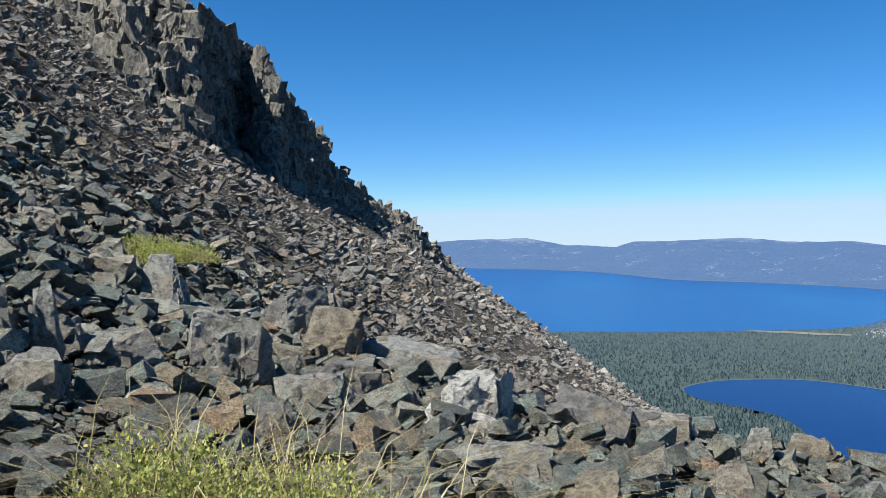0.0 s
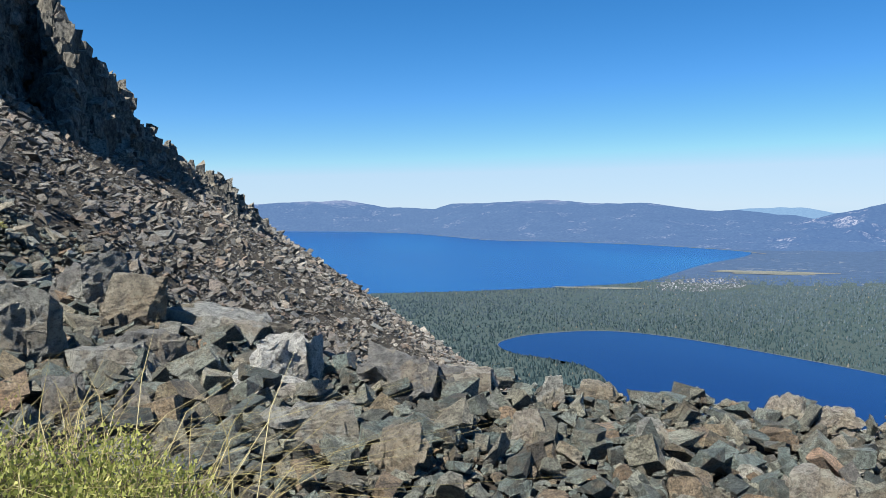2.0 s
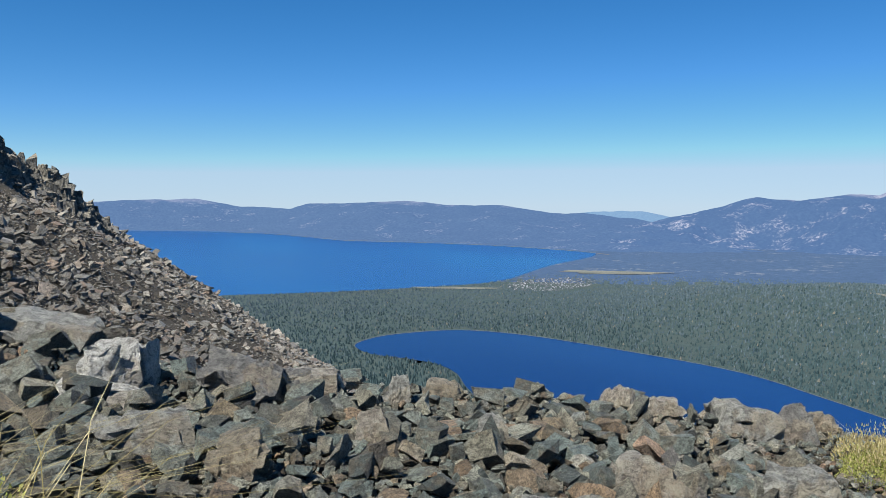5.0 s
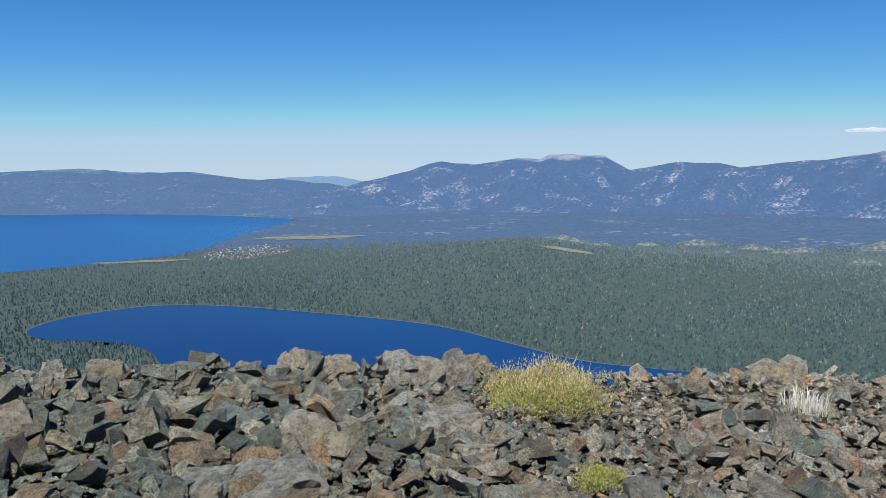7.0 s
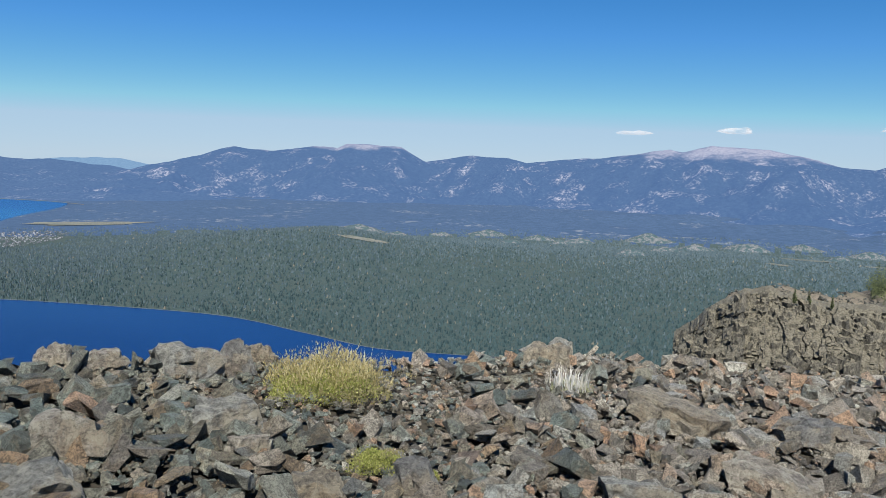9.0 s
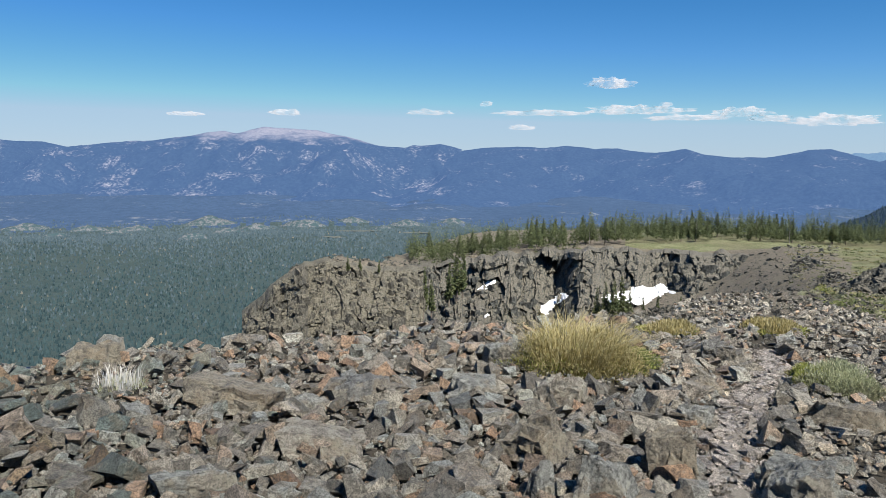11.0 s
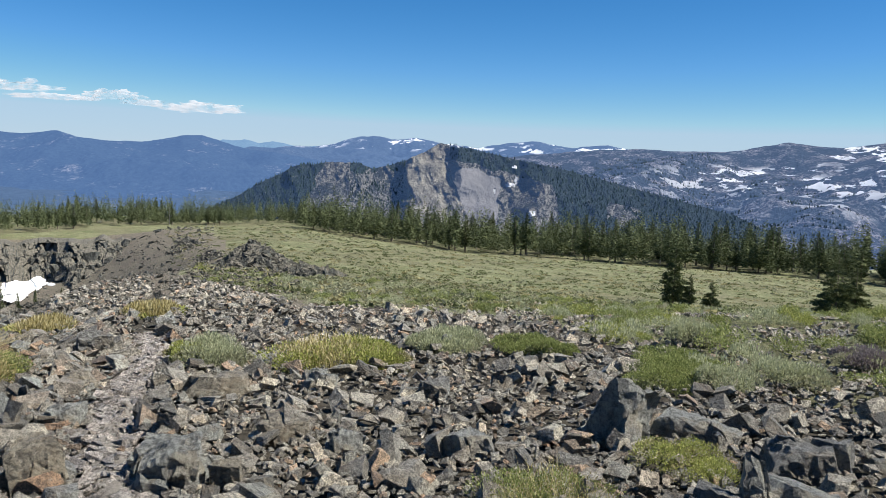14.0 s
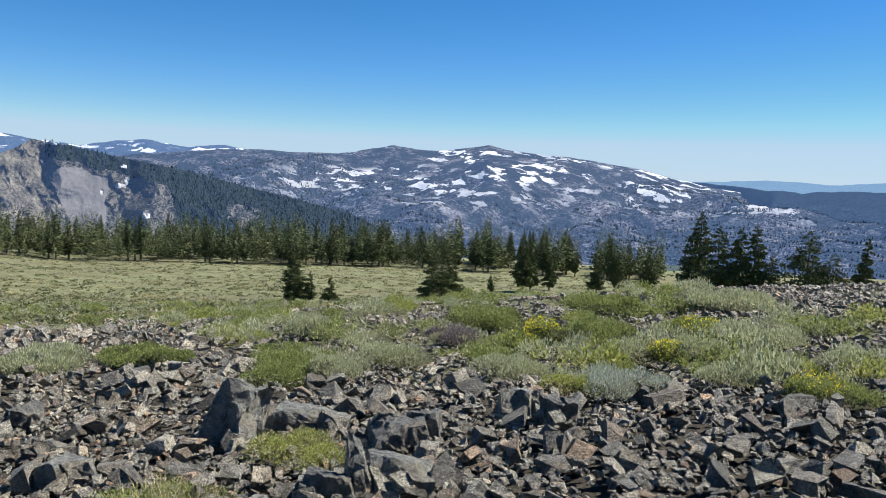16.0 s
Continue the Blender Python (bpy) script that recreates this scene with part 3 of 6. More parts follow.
def crag():
    az, t = np.arange(117, 160.01, 0.075), np.concatenate([np.linspace(0, 1, 92), [1.06, 1.3]])
    A, T = np.meshgrid(az, t)
    top = knots(az, CRAG_TOP) + 0.36 * fbm(az, az * 0, 0.6, 5, 18) * (1 - 0.6 * step(138, 142, az))
    E = -10.5 + (top + 10.5) * np.minimum(T, 1)
    A0, A = A, A + 1.3 * fbm(E * 1.0 + 0.2 * A, A * 0.25, 1.0, 4, 29)
    low = knots(A, [(117, 30), (126, -10), (127, -20), (132.6, 14), (134.2, -38), (138.4, 0), (140.3, -5), (141.9, 12), (143.2, -28), (147, 0), (160, 30)])
    mid = knots(A, [(117, 35), (127, -10), (132.9, 18), (134.0, -28), (136.6, -4), (137.5, -28), (139, -5), (141.9, 10), (143.2, -26), (147, 10), (160, 45)])
    up = knots(A, [(117, 40), (128, 0), (128.6, -6), (131.5, 20), (133.2, 25), (133.9, -12), (136.6, 12), (137.3, -10), (139, 0), (141.9, 5), (142.4, -10), (146, 20), (160, 60)])
    A = A0
    w = np.clip((E + 5) / 2.5, 0, 2)
    relief = np.where(w < 1, low + (mid - low) * w, mid + (up - mid) * (w - 1))
    calm = np.where(crag_zone(A.ravel(), E.ravel()).reshape(A.shape) == 2, 0.25, 1.0)
    X0, Y0 = A * 14, E * 14
    relief = relief - calm * (22 * (ridged(X0 + 0.5 * Y0, Y0 * 0.55, 30, 5, 18) - 0.6) + 14 * fbm(X0, Y0 * 0.7, 9, 4, 21) + 7 * (ridged(X0 - 0.4 * Y0, Y0 * 0.6, 6, 4, 33) - 0.6))
    D = 700 + 190 * np.minimum(T, 1) + relief + np.where(T > 1, (T - 1) * 400, 0)
    Z = 1.6 + D * np.tan(np.radians(E)) - np.where(T > 1.1, 60, 0)
    f = grid_faces(len(t), len(az))[:, ::-1]
    V = np.stack([D * np.sin(np.radians(A)), D * np.cos(np.radians(A)), Z], -1).reshape(-1, 3)
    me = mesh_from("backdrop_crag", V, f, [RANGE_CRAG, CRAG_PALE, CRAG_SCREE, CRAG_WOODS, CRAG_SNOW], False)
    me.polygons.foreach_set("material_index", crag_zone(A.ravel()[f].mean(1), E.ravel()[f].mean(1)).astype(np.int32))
    return tagged(new("backdrop_crag", me), "steep granite crag with a pale cliff, scree gully and wooded flanks", "mountain", kind="structure")


CRAG = crag()


# ---- rocks ----
def cut_block(r, dims, cuts, keep=(0.62, 0.95)):
    """An angular block: a box split by flat faces."""
    bm = bmesh.new()
    bmesh.ops.create_cube(bm, size=1)
    for v in bm.verts:
        v.co = Vector((v.co.x + r.uniform(-0.25, 0.25), v.co.y + r.uniform(-0.25, 0.25), v.co.z + r.uniform(-0.22, 0.22)))
    for _ in range(cuts):
        n = Vector((r.gauss(0, 1), r.gauss(0, 1), r.gauss(0, 1))).normalized()
        far = max(v.co.dot(n) for v in bm.verts)
        cut = bmesh.ops.bisect_plane(bm, geom=bm.verts[:] + bm.edges[:] + bm.faces[:], plane_co=n * far * r.uniform(*keep), plane_no=n, clear_outer=True)
        edges = [g for g in cut["geom_cut"] if isinstance(g, bmesh.types.BMEdge)]
        if edges:
            bmesh.ops.edgeloop_fill(bm, edges=edges)
    for v in bm.verts:
        v.co = Vector((v.co.x * dims[0], v.co.y * dims[1], v.co.z * dims[2]))
    bmesh.ops.triangulate(bm, faces=bm.faces[:])
    bmesh.ops.recalc_face_normals(bm, faces=bm.faces[:])
    return bm


def fracture(bm, r, longest, amount, rounds=1):
    """Break up the faces of a stone: split long edges and shift the corners."""
    off = Vector((r.uniform(0, 90), r.uniform(0, 90), r.uniform(0, 90)))
    for _ in range(rounds):
        bmesh.ops.subdivide_edges(bm, edges=[q for q in bm.edges if q.calc_length() > longest], cuts=1)
        bmesh.ops.triangulate(bm, faces=bm.faces[:])
    for v in bm.verts:
        p = v.co + off
        v.co += (Vector(noise.noise_vector(p * 2.7)) + 0.6 * Vector(noise.noise_vector(p * 6.1))) * amount
    return bm


def rock_mesh(seed, mat):
    r = random.Random(seed)
    dims = (1.0, r.uniform(0.55, 0.9), r.uniform(0.28, 0.7))
    bm = cut_block(r, dims, r.choice((4, 5, 6)), (0.5, 0.92))
    return bm_mesh("rock", fracture(bm, r, 0.24, 0.05, 2), mat)


def arrays(me):
    v = np.empty(len(me.vertices) * 3, np.float32)
    me.vertices.foreach_get("co", v)
    f = np.empty(len(me.loops), np.int32)
    me.loops.foreach_get("vertex_index", f)
    return v.reshape(-1, 3), f.reshape(-1, 3)


ROCK_MESHES = {m.name: [rock_mesh(100 + k, m) for k in range(20)] for m in (ROCK, ROCK_BROWN, ROCK_DARK)}


def shard(seed, cuts, broken=False):
    """An angular stone: a skewed block with corners broken off, its faces split where broken."""
    r = random.Random(seed)
    dims = (1.0, r.uniform(0.5, 0.95), r.uniform(0.22, 0.7))
    bm = cut_block(r, dims, cuts, (0.35, 0.8))
    if broken:
        fracture(bm, r, 0.42, 0.06)
    me = bm_mesh("stone", bm, ROCK)
    out = arrays(me)
    bpy.data.meshes.remove(me)
    return out


NEAR_SHAPES = [shard(200 + k, 2 + k % 3, True) for k in range(36)]
SHAPES = [shard(300 + k, 1 + k % 3) for k in range(36)]
FAR_SHAPES = [shard(400 + k, k % 2) for k in range(24)]


def scatter(name, mat, pts, size, rs, label, category, tilt=0.5, sink=0.2, shapes=None, stretch=(1, 1, 1), flat=None):
    """Many pieces joined in one mesh: pts (n, 3), size (n,)."""
    shapes = shapes or SHAPES
    vs, fs, off = [], [], 0
    pick = rs.randint(0, len(shapes), len(pts))
    for k, (v, f) in enumerate(shapes):
        idx = np.where(pick == k)[0]
        if not len(idx):
            continue
        n = len(idx)
        az, tx, ty = rs.rand(n) * 6.283, rs.randn(n) * tilt, rs.randn(n) * tilt
        z0 = np.zeros(n)
        c, s = np.cos(az), np.sin(az)
        Rz = np.stack([np.stack([c, -s, z0], -1), np.stack([s, c, z0], -1), np.stack([z0, z0, z0 + 1], -1)], 1)
        c, s = np.cos(tx), np.sin(tx)
        Rx = np.stack([np.stack([z0 + 1, z0, z0], -1), np.stack([z0, c, -s], -1), np.stack([z0, s, c], -1)], 1)
        c, s = np.cos(ty), np.sin(ty)
        Ry = np.stack([np.stack([c, z0, s], -1), np.stack([z0, z0 + 1, z0], -1), np.stack([-s, z0, c], -1)], 1)
        st = size[idx][:, None] * (0.75 + 0.5 * rs.rand(n, 3)) * np.array(stretch)
        w = np.einsum("nij,nkj->nki", Ry @ Rx @ Rz, v[None] * st[:, None]) + pts[idx][:, None]
        w[:, :, 2] += (size[idx] * (0.25 - sink))[:, None]
        vs.append(w.reshape(-1, 3))
        fs.append((f[None] + (np.arange(n) * len(v))[:, None, None]).reshape(-1, 3) + off)
        off += n * len(v)
    ob = new(name, mesh_from(name, np.concatenate(vs), np.concatenate(fs), mat))
    return tagged(ob, label, category, kind="stuff")


def sector(rs, n, a0, a1, d0, d1, power=1.0):
    """Random places in a sector, denser near its point."""
    a = rs.uniform(a0, a1, n)
    d = d0 * (d1 / d0) ** (rs.rand(n) ** power)
    return d * np.sin(np.radians(a)), d * np.cos(np.radians(a)), a, d


def stone_zone(x, y):
    """How far out the bare stones reach on the meadow side."""
    a, d = az_of(x, y), np.hypot(x, y)
    return d + 8 * fbm(x, y, 9, 4, 4) < knots(a, [(108, 60), (118, 44), (126, 27), (142, 19), (150, 14), (158, 10.5), (165, 8.5), (176, 8), (200, 8)])


def off_trail(x, y):
    """Distance from the trodden line that leads south-east."""
    px, py = x - 2.32, y + 0.97
    along, side = px * 0.891 - py * 0.4545, px * 0.4545 + py * 0.891
    return np.abs(side + 0.16 * np.sin(along * 0.6)) + 10 * (along < 0)


def trail_point(along, side):
    side = side - 0.16 * np.sin(along * 0.6)
    return 2.32 + along * 0.891 + side * 0.4545, -0.97 - along * 0.4545 + side * 0.891


def single_rocks(xs, ys, ss, mat, label, rs):
    meshes = ROCK_MESHES[mat.name]
    zs = ground_z(xs, ys)
    for x, y, z, s in zip(xs, ys, zs, ss):
        ob = new("rock", meshes[rs.randint(len(meshes))])
        ob.matrix_basis = Matrix.Translation((x, y, z + 0.08 * s)) @ Euler((rs.randn() * 0.35, rs.randn() * 0.35, rs.rand() * 6.28)).to_matrix().to_4x4() @ Matrix.Diagonal((s, s, s, 1))
        tagged(ob, label, "rock", "loose rocks on the ground")


def bands(d):
    return ((d < 5.4, NEAR_SHAPES), ((d >= 5.4) & (d < 9.5), SHAPES), (d >= 9.5, FAR_SHAPES))


def talus_fields():
    rs = np.random.RandomState(21)
    x, y, a, d = sector(rs, 44000, -42, 119, 2.9, 26, 0.78)
    u = rs.rand(len(d))
    s = np.clip(0.018 + 0.05 * u ** 2 + 0.0030 * d + 0.15 * rs.rand(len(d)) ** 11 * (1 + d / 14), 0.022, 0.32)
    t = off_trail(x, y)
    s = np.where(t < 0.36, 0.4 * s, s)
    # only small stones round the plants
    for px, py, gap in ((7.3, 4.9, 1.7), (10.1, 3.1, 0.8), (5.2, 2.8, 0.5), (13.2, -3.4, 1.4)):
        s = np.where(np.hypot(x - px, y - py) < gap, np.minimum(s, 0.07), s)
    keep = (0.555 * x + 0.832 * y < knots(a, RIM) + 1.2) & (rs.rand(len(d)) > 0.8 * (t < 0.3))
    x, y, s, a, d = x[keep], y[keep], s[keep], a[keep], d[keep]
    P = np.stack([x, y, ground_z(x, y) + 0.35 * s * rs.rand(len(s))], 1)
    w = a + 14 * rs.randn(len(a)) < 62
    for ok, shapes in bands(d):
        scatter("talus", ROCK, P[w & ok], s[w & ok], rs, "loose grey and rust talus blocks covering the bench", "talus", 0.5, 0.12, shapes)
        scatter("talus", ROCK_BROWN, P[~w & ok], s[~w & ok], rs, "brown and grey broken stones beside the path", "talus", 0.45, 0.12, shapes)
    x, y, a, d = sector(rs, 36000, 110, 205, 2.9, 46, 0.78)
    keep = stone_zone(x, y) & (rs.rand(len(d)) > 0.8 * (off_trail(x, y) < 0.3))
    x, y, a, d = x[keep], y[keep], a[keep], d[keep]
    s = np.clip(0.018 + 0.045 * rs.rand(len(d)) ** 2 + 0.0030 * d + 0.12 * rs.rand(len(d)) ** 16 * (1 + d / 14), 0.022, 0.26)
    s = np.where(off_trail(x, y) < 0.36, 0.4 * s, s)
    P = np.stack([x, y, ground_z(x, y) + 0.3 * s * rs.rand(len(s))], 1)
    for ok, shapes in bands(d):
        scatter("talus", ROCK_DARK, P[ok], s[ok], rs, "dark angular stones scattered among low plants", "talus", 0.45, 0.12, shapes)
    x, y, a, d = sector(rs, 5200, 180.5, 204, 16, 27)
    x, y, a, d = (q[a > 180.5 + 0.25 * (d - 17)] for q in (x, y, a, d))
    scatter("talus", ROCK_DARK, np.stack([x, y, ground_z(x, y)], 1), 0.04 + 0.10 * rs.rand(len(d)) ** 3, rs, "dark stones in a strip before the pines", "talus", 0.5, 0.12, FAR_SHAPES)
    x, y, a, d = sector(rs, 42000, -40, 24, 8.5, 150, 0.9)
    keep = (-0.7 * (x + 2) > bench(x, y) - 0.8 * np.maximum(0, 0.555 * x + 0.832 * y - knots(a, RIM)) - 0.3) & (y < 165)
    x, y, d = x[keep], y[keep], d[keep]
    s = np.clip((0.038 + 0.07 * rs.rand(len(d)) ** 2 + 0.27 * rs.rand(len(d)) ** 10) * (0.6 + d / 46), 0.05, 1.4)
    for ok, shapes, rock in ((d < 17, SHAPES, ROCK), ((d >= 17) & (d < 34), FAR_SHAPES, ROCK_SLOPE), (d >= 34, FAR_SHAPES[::2], ROCK_SLOPE)):
        scatter("talus_slope", rock, np.stack([x, y, ground_z(x, y) + 0.4 * s * rs.rand(len(s))], 1)[ok], s[ok], rs, "steep grey talus slope of angular blocks", "talus", 0.45, 0.1, shapes, (1.15, 1.0, 0.9))
    x, y, a, d = sector(rs, 15000, 80, 126, 19, 176, 0.8)
    keep = (ground_z(x, y) > -60) & ~((a > 120) & (d > 75)) & (rs.rand(len(d)) < np.where(a > 112, 0.55, 1.0)) & (0.555 * x + 0.832 * y < knots(a, RIM) + 150)
    x, y, d = x[keep], y[keep], d[keep]
    scatter("talus", CLIFF_BOWL, np.stack([x, y, ground_z(x, y)], 1), (0.08 + 0.2 * rs.rand(len(d)) ** 4) * (0.6 + d / 60), rs, "brown scree and stones on the slopes of the bowl", "talus", 0.45, 0.1, FAR_SHAPES)
    # trodden line of small pale stones
    x, y = trail_point(rs.uniform(1.0, 17, 4200), rs.randn(4200) * 0.2)
    scatter("path_gravel", ROCK_TRAIL, np.stack([x, y, ground_z(x, y) - 0.02], 1), 0.022 + 0.13 * rs.rand(4200) ** 4, rs, "pale trodden stones of a narrow path", "path", 0.25, 0.15, FAR_SHAPES)
    U, W = np.meshgrid(np.linspace(0.5, 17, 180), np.linspace(-1, 1, 9), indexing="ij")
    half = 0.22 + 0.35 * fbm(U, np.sign(W), 0.7, 3, 14)
    X, Y = trail_point(U, W * half)
    Z = ground_z(X, Y) + 0.005 - 0.08 * np.abs(W) ** 3 + 0.06 * fbm(X, Y, 0.22, 3, 15)
    path = mesh_from("path", np.stack([X, Y, Z], -1).reshape(-1, 3), grid_faces(180, 9), TRAIL_DIRT, True)
    tagged(new("path", path), "narrow pale dirt path trodden through stones", "path", kind="structure")
    # stones underfoot and behind
    x, y = rs.uniform(-11, 11, 15000), rs.uniform(-11, 11, 15000)
    a, d = az_of(x, y), np.hypot(x, y)
    keep = (d < 3.0) | ((d < 11) & (((a > 203) | (a < -41)) & (rs.rand(len(d)) < 0.75)))
    x, y, d = x[keep], y[keep], d[keep]
    scatter("talus", ROCK_DARK, np.stack([x, y, ground_z(x, y) - 0.03], 1), 0.04 + 0.05 * rs.rand(len(d)) + 0.008 * d, rs, "small grey stones trodden flat round the viewpoint", "talus", 0.3, 0.2, FAR_SHAPES)
    more = np.random.RandomState(22)
    x, y = more.uniform(-12, 12, 52000), more.uniform(-12, 12, 52000)
    a, d = az_of(x, y), np.hypot(x, y)
    keep = (d < 3.0) | ((d < 12) & ((a > 203) | (a < -41)))
    x, y, d = x[keep], y[keep], d[keep]
    scatter("talus", ROCK_DARK, np.stack([x, y, ground_z(x, y) - 0.03], 1), 0.035 + 0.06 * more.rand(len(d)) ** 2 + 0.004 * d, more, "small grey stones trodden flat round the viewpoint", "talus", 0.3, 0.2, FAR_SHAPES)
    # dark rocky mounds at the edge of the meadow
    for a0, d0, wa, wd, n, tall in ((122.8, 66, 2.7, 10, 1200, 2.3), (126.6, 52, 2.6, 4, 260, 0.6), (118.0, 120, 1.2, 9, 160, 1.6), (119.8, 88, 1.0, 5, 120, 1.0)):
        r, q = np.sqrt(rs.rand(n)), rs.rand(n) * 6.283
        a, d = a0 + wa * r * np.cos(q), d0 + wd * r * np.sin(q)
        x, y = d * np.sin(np.radians(a)), d * np.cos(np.radians(a))
        scatter("rock_mound", CLIFF_BOWL, np.stack([x, y, ground_z(x, y) + tall * (1 - r) * 0.8], 1), 0.18 + 0.5 * rs.rand(n) ** 2.5, rs, "low mound of dark rocks at the edge of the meadow", "rocks", 0.5, 0.15)
    # heap of larger blocks at the foot of the talus slope
    x, y, a, d = sector(rs, 44, -30, 8, 5.6, 12.5)
    single_rocks(x, y, 0.17 + 0.24 * rs.rand(44) ** 2, ROCK, "large grey talus block at the foot of the slope", rs)
    # stones that can be told apart close by
    for mat, a0, a1, label, n in ((ROCK, -30, 66, "grey angular talus rock with rusty faces", 96), (ROCK_BROWN, 60, 118, "brown angular stone beside the path", 82), (ROCK_DARK, 116, 186, "dark angular stone among low plants", 82)):
        x, y, a, d = sector(rs, n, a0, a1, 3.4, 11.5, 0.9)
        ok = (off_trail(x, y) > 0.5) & (0.555 * x + 0.832 * y < knots(a, RIM))
        for px, py, gap in ((7.08, 4.67, 0.9), (10.03, 3.06, 0.6), (5.2, 2.8, 0.5), (13.2, -3.4, 1.3), (3.2, -6.4, 0.6), (3.5, -4.9, 0.7), (-0.9, 3.7, 1.2)):
            ok &= np.hypot(x - px, y - py) > gap
        single_rocks(x[ok], y[ok], ((0.045 if mat is ROCK_DARK else 0.06) + 0.11 * rs.rand(ok.sum()) ** 5) * (0.6 + d[ok] / 18), mat, label, rs)


talus_fields()


def boulder_material(name, c0, c1, c2):
    m = Mat(name, 0.55, 0.45)
    n1, n2, n3 = m.noise(7, 11, 0.8, None, True), m.noise(42, 7, 0.82, None, True), m.noise(5, 6, 0.75, None, True)
    grain = m.noise(12, 9, 0.78, (1.0, 1.2, 1.4), True)
    c = m.mix(1.0, m.ramp(n1, [(0.38, c0), (0.5, c1), (0.60, c2)]), (1.75, 1.74, 1.79), "MULTIPLY")
    c = m.mix(m.mask(m.noise(2.5, 6, 0.7, None, True), 0.5, 0.58), c, m.mix(0.45, c, (0.24, 0.175, 0.105)))
    c = m.mix(m.mask(grain, 0.40, 0.50), m.mix(0.55, c, (0.03, 0.031, 0.03)), c)
    c = m.mix(m.mask(n2, 0.40, 0.52), m.mix(0.45, c, (0.03, 0.031, 0.03)), c)
    c = m.mix(m.math("MULTIPLY", m.mask(n3, 0.56, 0.61), 0.45), c, (0.40, 0.39, 0.31))
    m.colour(c).bump(m.math("ADD", m.math("ADD", n1, grain), m.math("MULTIPLY", n2, 0.4)), 1.0, 0.10)
    return m.mat


GREY = boulder_material("grey_boulder", (0.112, 0.118, 0.109), (0.196, 0.204, 0.184), (0.276, 0.284, 0.248))
DARK = boulder_material("dark_boulder", (0.078, 0.080, 0.077), (0.128, 0.131, 0.122), (0.182, 0.185, 0.163))
TAN = boulder_material("tan_boulder", (0.142, 0.130, 0.109), (0.230, 0.217, 0.179), (0.301, 0.299, 0.247))
RUST = boulder_material("rust_boulder", (0.106, 0.100, 0.084), (0.184, 0.167, 0.126), (0.248, 0.232, 0.179))
PALE = boulder_material("pale_boulder", (0.23, 0.24, 0.222), (0.36, 0.37, 0.345), (0.42, 0.428, 0.39))
BOULDER_TALK = {"g": (GREY, "grey"), "d": (DARK, "dark grey"), "t": (TAN, "tan lichened"), "r": (RUST, "rust-brown"), "p": (PALE, "pale whitish")}


def boulder(seed, x, y, w, h, kind, shape):
    """One boulder w metres wide and h high that stands on the ground. shape: block, slab, spire."""
    r = random.Random(seed)
    w, h = w * 0.84, h * 0.84
    deep = w * r.uniform(0.6, 0.85)
    cuts = {"block": 5, "slab": 5, "spire": 7}[shape]
    bm = cut_block(r, (1.0, 1.0, 1.15), cuts, (0.6, 0.88))
    for _ in range(6):
        chip = cut_block(r, (r.uniform(0.3, 0.6), r.uniform(0.3, 0.6), r.uniform(0.35, 0.9)), 3, (0.5, 0.85))
        spot = Vector((r.choice((-1, 1)) * r.uniform(0.1, 0.42), r.choice((-1, 1)) * r.uniform(0.1, 0.42), r.uniform(-0.35, 0.28)))
        chip.transform(Matrix.Translation(spot) @ Euler((r.gauss(0, 0.12), r.gauss(0, 0.12), r.gauss(0, 0.5))).to_matrix().to_4x4())
        me = bpy.data.meshes.new("chip")
        chip.to_mesh(me)
        chip.free()
        bm.from_mesh(me)
        bpy.data.meshes.remove(me)
    for v in bm.verts:
        k = 1 - {"block": 0.14, "slab": 0.1, "spire": 0.4}[shape] * (v.co.z + 0.5)
        v.co = Vector((v.co.x * k * w * 1.05, v.co.y * k * deep * 1.05, v.co.z * h * 1.15))
    for _ in range(4):
        bmesh.ops.subdivide_edges(bm, edges=[q for q in bm.edges if q.calc_length() > 0.15 * max(w, h)], cuts=1)
        bmesh.ops.triangulate(bm, faces=bm.faces[:])
    off = Vector((seed * 3.1, seed * 1.7, 0))
    low = min(w, h, deep)
    for v in bm.verts:
        p = v.co * 5 / max(w, h) + off
        v.co += Vector(noise.noise_vector(p)) * 0.04 * low + Vector(noise.noise_vector(p * 3.1)) * 0.035 * low + Vector(noise.noise_vector(p * 8.0)) * 0.022 * low
        v.co.z += 0.05 * low * math.floor(2.5 * noise.noise(p * 1.3))
    face = math.degrees(math.atan2(x, y))
    me = bm_mesh("boulder", bm, BOULDER_TALK[kind][0])
    ob = new("boulder", me)
    lean = 0.22 if shape == "slab" else 0.14
    ob.matrix_basis = Matrix.Translation((x, y, float(ground_z(x, y)) + h * 0.38)) @ Euler((r.uniform(-lean, lean), r.uniform(-lean, lean), radians(-face) + r.uniform(-0.45, 0.45))).to_matrix().to_4x4()
    word = {"block": "angular block", "slab": "flat tilted slab", "spire": "pointed standing rock"}[shape]
    tagged(ob, "%s %s on loose talus" % (BOULDER_TALK[kind][1], word), "boulder")


